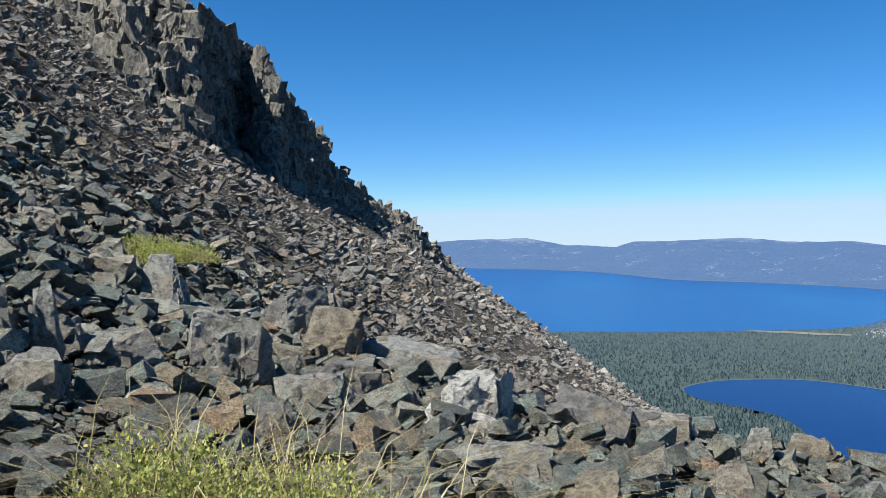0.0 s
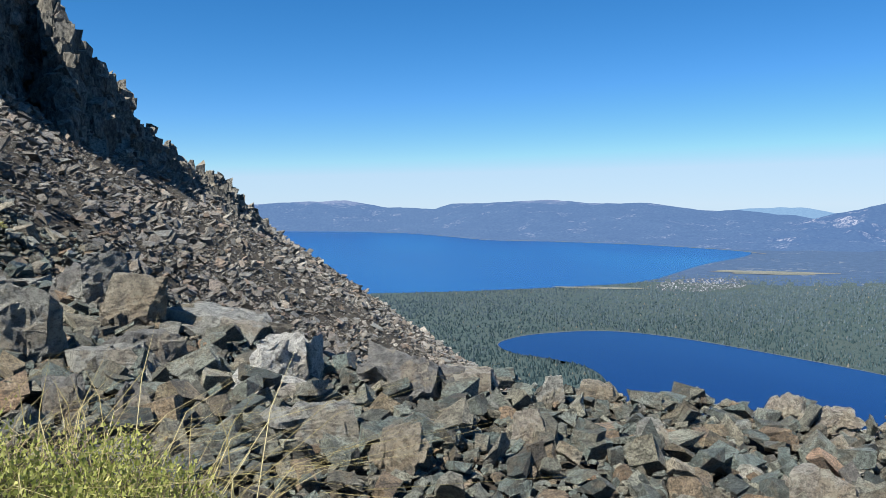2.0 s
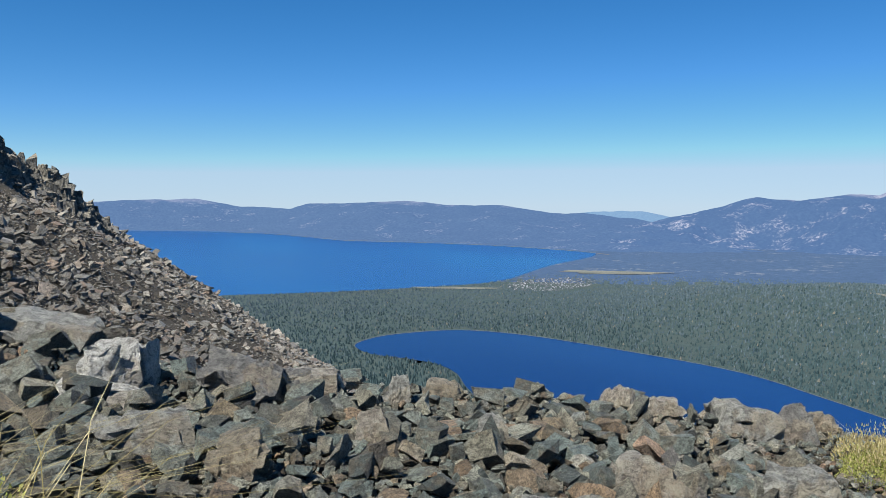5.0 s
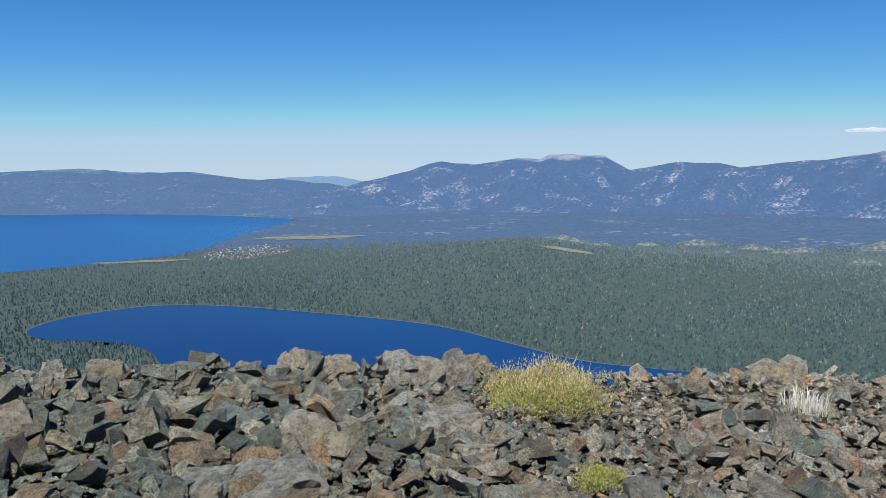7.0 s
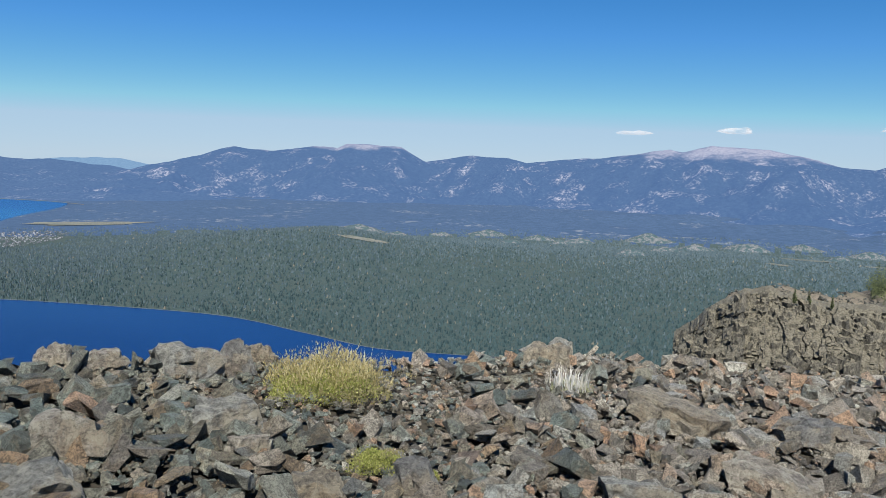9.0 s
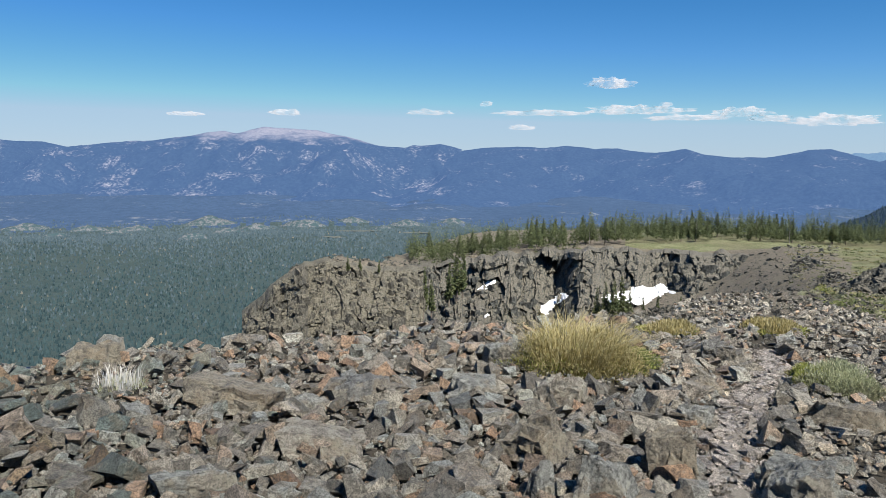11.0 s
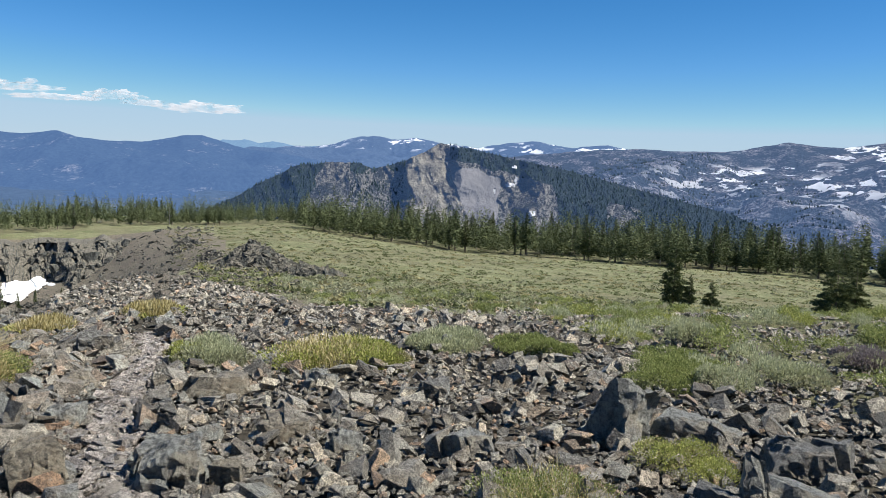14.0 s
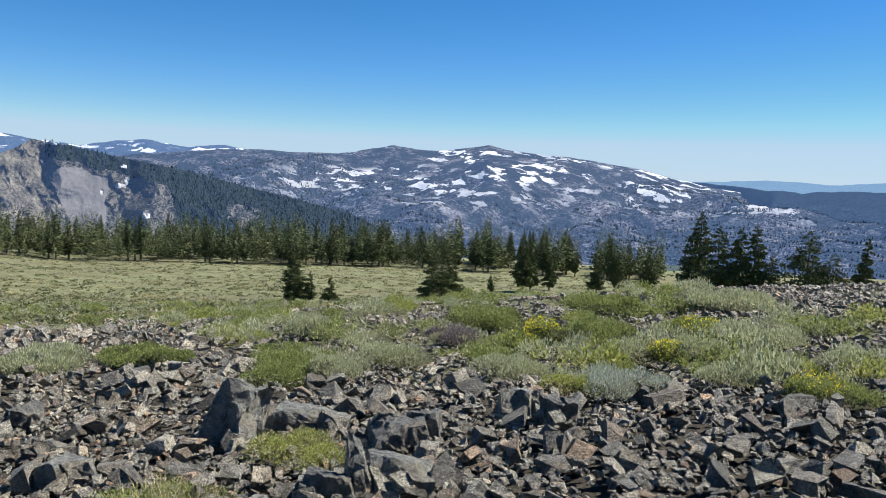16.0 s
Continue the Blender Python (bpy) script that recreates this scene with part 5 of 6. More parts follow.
        tagged(ob, "small dark pine among the rocks of the bowl", "tree", "trees in the bowl")
    # single pines on the meadow
    for k, (a, base, top, w, bushy) in enumerate([(153.1, -10.4, -6.2, 0.5, 0.5), (154.2, -10.4, -8.1, 0.45, 0.2), (155.7, -10.35, -8.4, 0.75, 0.6), (163.6, -9.65, -6.1, 0.75, 0.9), (164.7, -9.6, -6.6, 0.6, 0.8), (167.6, -9.2, -7.7, 0.4, 0.2),
                                                  (169.9, -8.9, -4.8, 0.42, 0.4), (170.5, -8.8, -5.6, 0.4, 0.4), (171.9, -8.6, -6.2, 0.5, 0.5), (175.3, -8.6, -6.1, 0.6, 0.5), (176.6, -8.4, -5.7, 0.55, 0.4), (178.9, -8.3, -5.4, 0.5, 0.3),
                                                  (182.3, -8.0, -2.9, 0.52, 0.7), (183.2, -8.0, -3.1, 0.58, 0.8), (184.6, -7.7, -2.8, 0.5, 0.6), (185.5, -7.6, -2.5, 0.46, 0.6), (186.6, -7.5, -3.9, 0.6, 0.6), (188.7, -7.3, -2.4, 0.85, 1.0), (190.3, -7.1, -3.4, 0.85, 1.0),
                                                  (192.1, -6.9, -2.3, 0.4, 0.5), (194, -6.8, -3.5, 0.5, 0.5)]):
        d = min(range(46, 112, 2), key=lambda q: abs(float(ground_z(*polar(a, q))) - 1.6 - q * math.tan(radians(base))) + 0.004 * abs(q - 70))
        h = (1.2 if a > 182 else 1.08) * d * (math.tan(radians(top)) - math.tan(radians(base)))
        t = pine(650 + k, h, h * w * 1.0, 6400, bushy, 0.03 * h)
        t.location = (*polar(a, d), float(ground_z(*polar(a, d))))
        tagged(t, "lone bushy pine on the open meadow" if bushy > 0.6 else "slender wind-worn pine on the open meadow", "tree", "pines on the meadow")


plant_trees()


# pale clearings in the valley: heading, distance, half width in degrees, half depth in metres
CLEARINGS = [(25, 1345, 3.2, 16), (36, 1740, 3.2, 40), (52.5, 1540, 1.8, 14), (55.2, 1085, 1.9, 15), (86.3, 1340, 1.5, 20), (84.6, 1180, 0.8, 12), (91, 1300, 1.2, 14)]
# bare granite knolls in the woods: heading, distance, half width in degrees
KNOLLS = [(64.3, 1540, 1.7), (71.0, 1450, 1.4), (76.0, 1550, 2.1), (79.2, 1420, 1.4), (74.8, 1190, 1.3), (54.8, 1420, 2.6), (60.8, 1500, 1.0), (68.0, 1480, 1.4), (77.2, 1320, 1.4), (66.0, 1330, 1.0), (82.5, 1480, 1.8), (86.0, 1560, 1.4), (90, 1500, 1.6), (93.5, 1560, 1.2), (57.5, 1460, 1.2), (88.3, 1400, 1.0), (69.6, 1390, 0.8)]
TOWN = (31.8, 1440, 3.3, 120)


def in_patch(a, d, p):
    return ((a - p[0]) / p[2]) ** 2 + ((d - p[1]) / p[3]) ** 2


def far_woods():
    rs = np.random.RandomState(31)
    x, y, a, d = sector(rs, 118000, -2, 104, 300, 1650, 0.6)
    z = ground_z(x, y)
    mid = SMALL_LAKE.mean(0)
    keep = (z < -75) & ~inside(mid + (SMALL_LAKE - mid) * 1.02, x, y) & ~inside(BIG_LAKE, x, y)
    for p in CLEARINGS + [TOWN]:
        keep &= in_patch(a, d, p) > 1 + 0.8 * fbm(x, y, 30, 3, 6)
    keep &= rs.rand(len(d)) < (1 - 0.8 * step(1400, 1650, d)) * np.clip(0.85 + 1.5 * fbm(x, y, 110, 4, 17), 0.35, 1)
    x, y, z, d = x[keep], y[keep], z[keep], d[keep]
    n = len(d)
    h = rs.uniform(1.9, 3.7, n)
    v = np.array([(0.5 * math.cos(6.283 * k / 3), 0.5 * math.sin(6.283 * k / 3), 0.0) for k in range(3)] + [(0, 0, 1.0)], np.float32)
    f = np.array([(k, (k + 1) % 3, 3) for k in range(3)], np.int32)
    w = h * rs.uniform(0.6, 1.1, n) * (1 + 0.5 * step(800, 1600, d))
    V = v[None] * np.stack([w, w, h], 1)[:, None] + np.stack([x, y, z - 0.4], 1)[:, None]
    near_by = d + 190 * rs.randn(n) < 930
    for ok, mat, label in ((near_by, WOODS, "dense dark green conifer woods round the lakes"), (~near_by, WOODS_HAZY, "conifer woods on the valley floor, haze in their blue-green colour")):
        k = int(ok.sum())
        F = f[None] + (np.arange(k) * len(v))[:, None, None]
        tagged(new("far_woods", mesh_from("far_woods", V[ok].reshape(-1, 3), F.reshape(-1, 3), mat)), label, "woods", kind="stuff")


far_woods()



def slope_woods(ob, label, n, h0, h1, pick, rs):
    """Small conifers on a mountainside where pick(a, d, z, chance) allows them."""
    v = np.empty(len(ob.data.vertices) * 3, np.float32)
    ob.data.vertices.foreach_get("co", v)
    v = v.reshape(-1, 3)
    k = rs.randint(0, len(v) - 1, n * 4)
    p = v[k] + (v[k + 1] - v[k]) * rs.rand(n * 4, 1)
    a, d = az_of(p[:, 0], p[:, 1]), np.hypot(p[:, 0], p[:, 1])
    p = p[pick(a, d, p[:, 2], fbm(p[:, 0], p[:, 1], 60, 4, 5))][:n]
    cone = np.array([(0.5, 0, 0), (0, 0.5, 0), (-0.5, 0, 0), (0, -0.5, 0), (0, 0, 1.9)], np.float32)
    f = np.array([(q, (q + 1) % 4, 4) for q in range(4)], np.int32)
    scatter("mountain_woods", WOODS, p, rs.uniform(h0, h1, len(p)), rs, label, "woods", 0.02, 0.3, [(cone, f)])


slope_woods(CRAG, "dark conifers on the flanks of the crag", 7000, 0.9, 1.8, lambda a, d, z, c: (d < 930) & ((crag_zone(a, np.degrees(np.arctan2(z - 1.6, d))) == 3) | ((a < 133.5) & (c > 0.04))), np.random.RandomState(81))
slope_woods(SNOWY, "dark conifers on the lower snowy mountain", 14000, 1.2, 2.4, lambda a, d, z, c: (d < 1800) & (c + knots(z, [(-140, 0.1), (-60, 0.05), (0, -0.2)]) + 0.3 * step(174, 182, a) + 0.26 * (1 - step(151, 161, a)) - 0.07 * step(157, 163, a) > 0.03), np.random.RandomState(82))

CLEARING = soil_material("pale_clearing", ((0.15, 0.165, 0.145), (0.215, 0.22, 0.195), (0.12, 0.14, 0.13)), 0.06, 0.5)
SHORE_SAND = soil_material("shore_sand", ((0.11, 0.12, 0.115), (0.15, 0.155, 0.15), (0.10, 0.11, 0.105)), 0.2, 0.2)
HOUSE = Mat("pale_houses", 0.7, 0.3)
HOUSE.colour(HOUSE.ramp(HOUSE.node("ShaderNodeNewGeometry").outputs["Random Per Island"], [(0.0, (0.06, 0.075, 0.085)), (0.6, (0.10, 0.115, 0.135)), (1.0, (0.28, 0.30, 0.33))]))


def valley_details():
    rs = np.random.RandomState(61)
    for p in CLEARINGS:
        t = np.linspace(0, 6.283, 40, endpoint=False)
        rad = 1 + 1.1 * fbm(np.cos(t) * 3 + p[0], np.sin(t) * 3, 0.9, 4, 9)
        V = [(p[0], p[1])] + [(p[0] + p[2] * r * math.cos(q), p[1] + p[3] * r * math.sin(q)) for q, r in zip(t, rad)]
        V = V + [(p[0] + 0.5 * (b[0] - p[0]), p[1] + 0.5 * (b[1] - p[1])) for b in V[1:]]
        xyz = []
        for a, d in V:
            x, y = polar(a, d)
            xyz.append((x, y, float(ground_z(x, y)) + 0.9))
        F = []
        for k in range(40):
            k2 = (k + 1) % 40
            F += [(0, 41 + k2, 41 + k), (41 + k, 41 + k2, 1 + k2), (41 + k, 1 + k2, 1 + k)]
        tagged(new("clearing", mesh_from("clearing", xyz, F, CLEARING)), "pale dry clearing in the valley woods", "clearing", kind="structure")
    g = Mat("granite_knoll_rock", 1.0, 0.0)
    g1, g2 = g.noise(0.13, 7, 0.72), g.noise(0.5, 5, 0.7)
    stone = g.mix(g.mask(g2, 0.38, 0.6), (0.08, 0.092, 0.104), (0.158, 0.166, 0.176))
    granite = g.colour(g.mix(g.mask(g1, 0.46, 0.56), (0.045, 0.075, 0.085), stone)).bump(g2, 0.6, 0.5).mat
    for k, (a, d, hw) in enumerate(KNOLLS):
        t, r = np.linspace(0, 2 * np.pi, 48, endpoint=False), np.linspace(0.02, 1, 14)
        T, R = np.meshgrid(t, r)
        half = d * math.radians(hw)
        cx, cy = polar(a, d)
        X, Y = half * R * np.cos(T) * (1 + 0.4 * fbm(np.cos(T) + 3 * k, np.sin(T), 0.8, 3, 2)), half * 0.6 * R * np.sin(T)
        Z = half * 0.27 * (1 - R ** 1.3) * (1 + 0.9 * fbm(X + 90 * k, Y, half * 0.6, 4, 3))
        ca, sa = math.cos(radians(a)), math.sin(radians(a))
        gx, gy = cx + X * ca + Y * sa, cy - X * sa + Y * ca
        V = np.stack([gx, gy, float(ground_z(cx, cy)) + Z - 1 + 2.0 * (1 - R)], -1).reshape(-1, 3)
        F = [(i * 48 + q, i * 48 + (q + 1) % 48, (i + 1) * 48 + (q + 1) % 48, (i + 1) * 48 + q) for i in range(13) for q in range(48)]
        tagged(new("granite_knoll", mesh_from("granite_knoll", V, np.array(F)[:, ::-1], granite, True)), "pale granite knoll in the valley woods", "knoll", kind="structure")
    # town by the big lake
    n = 620
    t, r = rs.rand(n) * 6.283, np.sqrt(rs.rand(n))
    a, d = TOWN[0] + TOWN[2] * r * np.cos(t), TOWN[1] + TOWN[3] * r * np.sin(t) + 18 * (TOWN[2] * r * np.cos(t))
    x, y = d * np.sin(np.radians(a)), d * np.cos(np.radians(a))
    box = np.array([(-.5, -.4, 0), (.5, -.4, 0), (.5, .4, 0), (-.5, .4, 0), (-.5, -.4, .5), (.5, -.4, .5), (.5, .4, .5), (-.5, .4, .5), (-.5, 0, .8), (.5, 0, .8)], np.float32)
    tri = np.array([(0, 1, 5), (0, 5, 4), (1, 2, 6), (1, 6, 5), (2, 3, 7), (2, 7, 6), (3, 0, 4), (3, 4, 7), (4, 5, 9), (4, 9, 8), (6, 7, 8), (6, 8, 9), (5, 6, 9), (7, 4, 8)], np.int32)
    scatter("far_town", HOUSE.mat, np.stack([x, y, ground_z(x, y) + 0.6], 1), rs.uniform(1.2, 2.7, n), rs, "pale houses of a small town by the lake", "town", 0.0, 0.25, [(box, tri)])
    # beach of the small lake
    c = SMALL_LAKE.mean(0)
    n = len(SMALL_LAKE)
    out = c + (SMALL_LAKE - c) * 1.0025
    V = [(*p, -133.0) for p in c + (SMALL_LAKE - c) * 0.9995] + [(*p, -132.85) for p in out]
    F = [(k, (k + 1) % n, n + (k + 1) % n, n + k) for k in range(n)]
    tagged(new("shore", mesh_from("shore", V, F, SHORE_SAND)), "narrow pale shore of the mountain lake", "shore", kind="structure")
    # far shore strand
    a = np.linspace(8, 36, 90)
    d = knots(a, [(0, 4420), (10, 4050), (16.4, 3180), (21.7, 3050), (27.5, 2870), (34, 2560), (36, 2400)])
    V = []
    for dd, z in ((-7, -140.55), (7, -140.1)):
        V += [(*polar(q, r + dd), z) for q, r in zip(a, d)]
    tagged(new("shore", mesh_from("shore", V, grid_faces(2, 90)[:, ::-1], SHORE_SAND)), "thin pale strand across the big lake", "shore", kind="structure")


valley_details()


# ---- plants ----
def leaf_material(name, c1, c2, c3=None):
    m = Mat(name, 0.75, 0.2)
    rnd = m.node("ShaderNodeNewGeometry").outputs["Random Per Island"]
    c = m.ramp(rnd, [(0.0, c1), (0.6, c2), (1.0, c3 or c2)])
    m.colour(c)
    thin, both = m.node("ShaderNodeBsdfTranslucent"), m.node("ShaderNodeMixShader")
    m.link(c, thin.inputs[0])
    both.inputs[0].default_value = 0.4
    m.link(m.b.outputs[0], both.inputs[1])
    m.link(thin.outputs[0], both.inputs[2])
    m.link(both.outputs[0], m.t.nodes["Material Output"].inputs[0])
    return m.mat


LEAF = {"yellow": leaf_material("yellow_green_leaves", (0.15, 0.18, 0.04), (0.32, 0.35, 0.10), (0.47, 0.47, 0.18)), "sage": leaf_material("sage_leaves", (0.22, 0.245, 0.145), (0.385, 0.41, 0.255), (0.52, 0.54, 0.365)),
        "green": leaf_material("green_leaves", (0.12, 0.155, 0.05), (0.235, 0.275, 0.095), (0.34, 0.36, 0.145)), "blue": leaf_material("blue_grey_leaves", (0.22, 0.26, 0.21), (0.35, 0.39, 0.33), (0.48, 0.51, 0.43)),
        "purple": leaf_material("dry_purple_stems", (0.13, 0.112, 0.115), (0.21, 0.185, 0.188)), "straw": leaf_material("straw_blades", (0.235, 0.205, 0.085), (0.41, 0.355, 0.17), (0.57, 0.52, 0.31)),
        "white": leaf_material("bleached_stalks", (0.598, 0.569, 0.449), (0.671, 0.671, 0.657)), "flower": leaf_material("yellow_flowers", (0.671, 0.443, 0.040), (0.671, 0.671, 0.053))}
LOW = {"sage": leaf_material("sage_mats", (0.199, 0.210, 0.130), (0.257, 0.258, 0.168)), "green": leaf_material("green_mats", (0.085, 0.105, 0.045), (0.14, 0.155, 0.075)), "yellow": leaf_material("yellow_mats", (0.211, 0.198, 0.096), (0.257, 0.238, 0.124))}
TWIG = leaf_material("grey_twigs", (0.10, 0.08, 0.06), (0.17, 0.14, 0.11))


def blades(rs, n, w, h, lean, thick, wind=(0.0, 0.0)):
    """Arching blades from a tuft's foot: each a bent strip that ends in a point."""
    az, r0 = rs.rand(n) * 6.283, np.sqrt(rs.rand(n)) * w * 0.32
    L = h * rs.uniform(0.3, 1.22, n)
    out = lean * rs.uniform(0.2, 1.0, n) * w * 0.5
    bx, by = r0 * np.cos(az), r0 * np.sin(az)
    az2 = az + rs.randn(n) * 1.1
    ux, uy = np.cos(az2), np.sin(az2)
    px, py = -uy * thick * 0.5, ux * thick * 0.5
    z0 = np.zeros(n)
    b0, b1 = np.stack([bx - px, by - py, z0 - 0.03], 1), np.stack([bx + px, by + py, z0 - 0.03], 1)
    mx, my = bx + ux * out * 0.35, by + uy * out * 0.35
    m0, m1 = np.stack([mx - px * 0.8, my - py * 0.8, L * 0.62], 1), np.stack([mx + px * 0.8, my + py * 0.8, L * 0.62], 1)
    m0, m1 = m0 + np.array([wind[0], wind[1], 0]) * 0.4, m1 + np.array([wind[0], wind[1], 0]) * 0.4
    tp = np.stack([bx + ux * out + wind[0], by + uy * out + wind[1], L * (1 - 0.25 * lean * rs.rand(n))], 1)
    V = np.stack([b0, b1, m0, m1, tp], 1).reshape(-1, 3)
    i = np.arange(n)[:, None] * 5
    F = np.concatenate([i + [0, 1, 3], i + [0, 3, 2], i + [2, 3, 4]], 0)
    return V, F


def leaves(rs, n, w, h, size, hollow=0.35):
    """Small leaves that fill a low uneven dome."""
    az, u, r = rs.rand(n) * 6.283, rs.rand(n), np.cbrt(hollow + (1 - hollow) * rs.rand(n))
    el = np.arcsin(u) * 0.98
    lump = 1 + 0.35 * fbm(np.cos(az) * 2 + w, np.sin(az) * 2 + u * 2, 0.9, 3, 4)
    c = np.stack([np.cos(az) * np.cos(el) * w * 0.5 * r * lump, np.sin(az) * np.cos(el) * w * 0.5 * r * lump * 0.85, np.sin(el) * h * r * lump], 1)
    d = rs.randn(n, 3) * 0.6 + np.stack([np.cos(az), np.sin(az), u + 0.8], 1)
    d /= np.linalg.norm(d, axis=1)[:, None]
    q = np.cross(d, rs.randn(n, 3))
    q /= np.linalg.norm(q, axis=1)[:, None]
    s = (size * rs.uniform(0.6, 1.4, n))[:, None]
    V = np.stack([c - q * s * 0.35, c + q * s * 0.35, c + d * s], 1).reshape(-1, 3)
    return V, np.arange(n * 3).reshape(-1, 3)


def clump(rs, n, w, h, leaf, lumps=9, upright=0.0):
    """Foliage in several rounded tufts with gaps between: small leaves, or thin upright shoots."""
    az, r = rs.rand(lumps) * 6.283, np.sqrt(rs.rand(lumps)) * 0.36 * w
    cx, cy = r * np.cos(az), r * np.sin(az) * 0.85
    rad, top = w * rs.uniform(0.13, 0.24, lumps), h * rs.uniform(0.55, 1.05, lumps) * (1 - 0.5 * (2 * r / w) ** 2)
    k = rs.randint(0, lumps, n)
    q, u, m = rs.rand(n) * 6.283, rs.rand(n), np.cbrt(rs.uniform(0.35, 1.05, n))
    flat = np.sqrt(1 - u * u)
    c = np.stack([cx[k] + np.cos(q) * flat * rad[k] * m, cy[k] + np.sin(q) * flat * rad[k] * m, np.maximum(0.0, u * top[k] * m)], 1)
    d = np.stack([np.cos(q) * flat, np.sin(q) * flat, u + 0.4 + 2.5 * upright], 1) + rs.randn(n, 3) * (0.55 - 0.3 * upright)
    d /= np.linalg.norm(d, axis=1)[:, None]
    side = np.cross(d, rs.randn(n, 3))
    side /= np.linalg.norm(side, axis=1)[:, None]
    s = (leaf * rs.uniform(0.6, 1.4, n))[:, None]
    thin = 0.42 - 0.3 * upright
    V = np.stack([c - side * s * thin, c + side * s * thin, c + d * s * (1 + 1.6 * upright)], 1).reshape(-1, 3)
    return V, np.arange(n * 3).reshape(-1, 3)


def shoots(rs, n, w, h, long, thick):
    """A soft mound of thin upright shoots."""
    az, r = rs.rand(n) * 6.283, np.sqrt(rs.rand(n))
    lump = 1 + 0.5 * fbm(np.cos(az) * r * 2 + 9 * w, np.sin(az) * r * 2 + 7 * h, 0.8, 3, 4)
    x, y = 0.5 * w * r * np.cos(az) * lump, 0.5 * w * r * np.sin(az) * lump * 0.85
    top = h * (1 - 0.85 * r ** 2.2) * lump * rs.uniform(0.55, 1.05, n)
    d = np.stack([np.cos(az) * r * 0.7, np.sin(az) * r * 0.7, np.ones(n)], 1) + rs.randn(n, 3) * 0.5
    d /= np.linalg.norm(d, axis=1)[:, None]
    q = np.stack([-np.sin(az), np.cos(az), np.zeros(n)], 1) + rs.randn(n, 3) * 1.0
    q /= np.linalg.norm(q, axis=1)[:, None]
    tip = np.stack([x, y, top], 1)
    foot = tip - d * (long * rs.uniform(0.7, 1.3, n))[:, None]
    V = np.stack([foot - q * thick * 0.5, foot + q * thick * 0.5, tip], 1).reshape(-1, 3)
    return V, np.arange(n * 3).reshape(-1, 3)


PLANT = {"bush": ("leafy_bush", "bush"), "tussock": ("grass_tussock", "grass"), "cushion": ("cushion_shrub", "shrub"), "stalks": ("dry_plant", "plant"), "flower": ("flower_clump", "flowers")}


def plant(seed, x, y, w, h, form, key, label):
    rs = np.random.RandomState(seed)
    name, cat = PLANT[form]
    ob = new(name)
    ob.location = (x, y, float(ground_z(x, y)) + 0.04)
    h = h * (0.64 if form == "cushion" else 0.9)
    near = max(4.0, math.hypot(x, y))
    size = 0.003 * near
    if form == "tussock":
        k = min(2.2, max(w, 0.5))
        tall = h > 0.7
        lush = 1.6 if "green leaves" in label else 1.0
        side = (-0.06 * h, -0.2 * h) if tall else (0.0, 0.0)
        part("blade_tuft", mesh_from("blade_tuft", *blades(rs, int((1000 if tall else 150) * k), w * 1.05, h, 0.95 if tall else 0.5, 0.0008 * near, side), LEAF["straw"]), ob, "straw-coloured dry blades")
        part("dry_foliage", mesh_from("dry_foliage", *clump(rs, int(4600 * k / lush ** 2), w * 1.2, h * (0.95 if tall else 1.25), 0.0022 * near, 30, 0.45), LEAF["straw"]), ob)
        part("green_foliage", mesh_from("green_foliage", *clump(rs, int(2000 * k * lush ** 2), w * 1.3, h * (0.5 if lush == 1 else 0.95), 0.0024 * near, 18, 0.15), LEAF[key]), ob)
    elif form == "bush":
        part("foliage", mesh_from("foliage", *clump(rs, 6800, w * 1.15, h * 1.25, 0.0195, 38, 0.06), LEAF[key]), ob)
        # shade inside the bush comes from a darker leaf colour
        part("inner_foliage", mesh_from("inner_foliage", *clump(rs, 2600, w * 1.1, h * 0.8, 0.02, 12), LEAF["green"]), ob, "inner leaves in darker green for the shade inside")
        part("twig_tuft", mesh_from("twig_tuft", *blades(rs, 420, w * 1.1, h * 0.9, 0.9, 0.005), TWIG), ob, "grey inner twigs")
        part("stem_tuft", mesh_from("stem_tuft", *blades(rs, 150, w * 2.1, h * 1.4, 1.9, 0.005), LEAF["straw"]), ob, "straw-coloured dry stems")
    elif form == "stalks":
        part("stalk_tuft", mesh_from("stalk_tuft", *blades(rs, 160, w, h, 0.35, 0.0010 * near), LEAF["white"]), ob, "bleached upright stalks")
        part("leaf_mat", mesh_from("leaf_mat", *shoots(rs, 500, w * 0.9, h * 0.3, 0.06, 0.0012 * near), LEAF["sage"]), ob)
    else:
        k = min(2, max(w, 0.5))
        airy = 0.4 if key in ("sage", "blue") else 0.1
        part("foliage", mesh_from("foliage", *clump(rs, int(7500 * k), w * 1.1, h * 1.25, 0.0017 * near, 14, airy), LEAF[key]), ob)
        part("low_leaves", mesh_from("low_leaves", *clump(rs, int(1600 * k), w * 1.2, h * 0.7, 0.0028 * near, 9), LOW["sage" if key in ("sage", "blue", "purple") else "green" if key == "green" else "yellow"]), ob)
        if form == "flower":
            head = part("blossom_head", mesh_from("blossom_head", *leaves(rs, 340, w * 0.95, h * 1.15, size * 0.8, 0.8), LEAF["flower"]), ob, "bright yellow blossoms")
            tagged(head, "bright yellow blossoms", kind="stuff")
    tagged(ob, label, cat, "low plants")


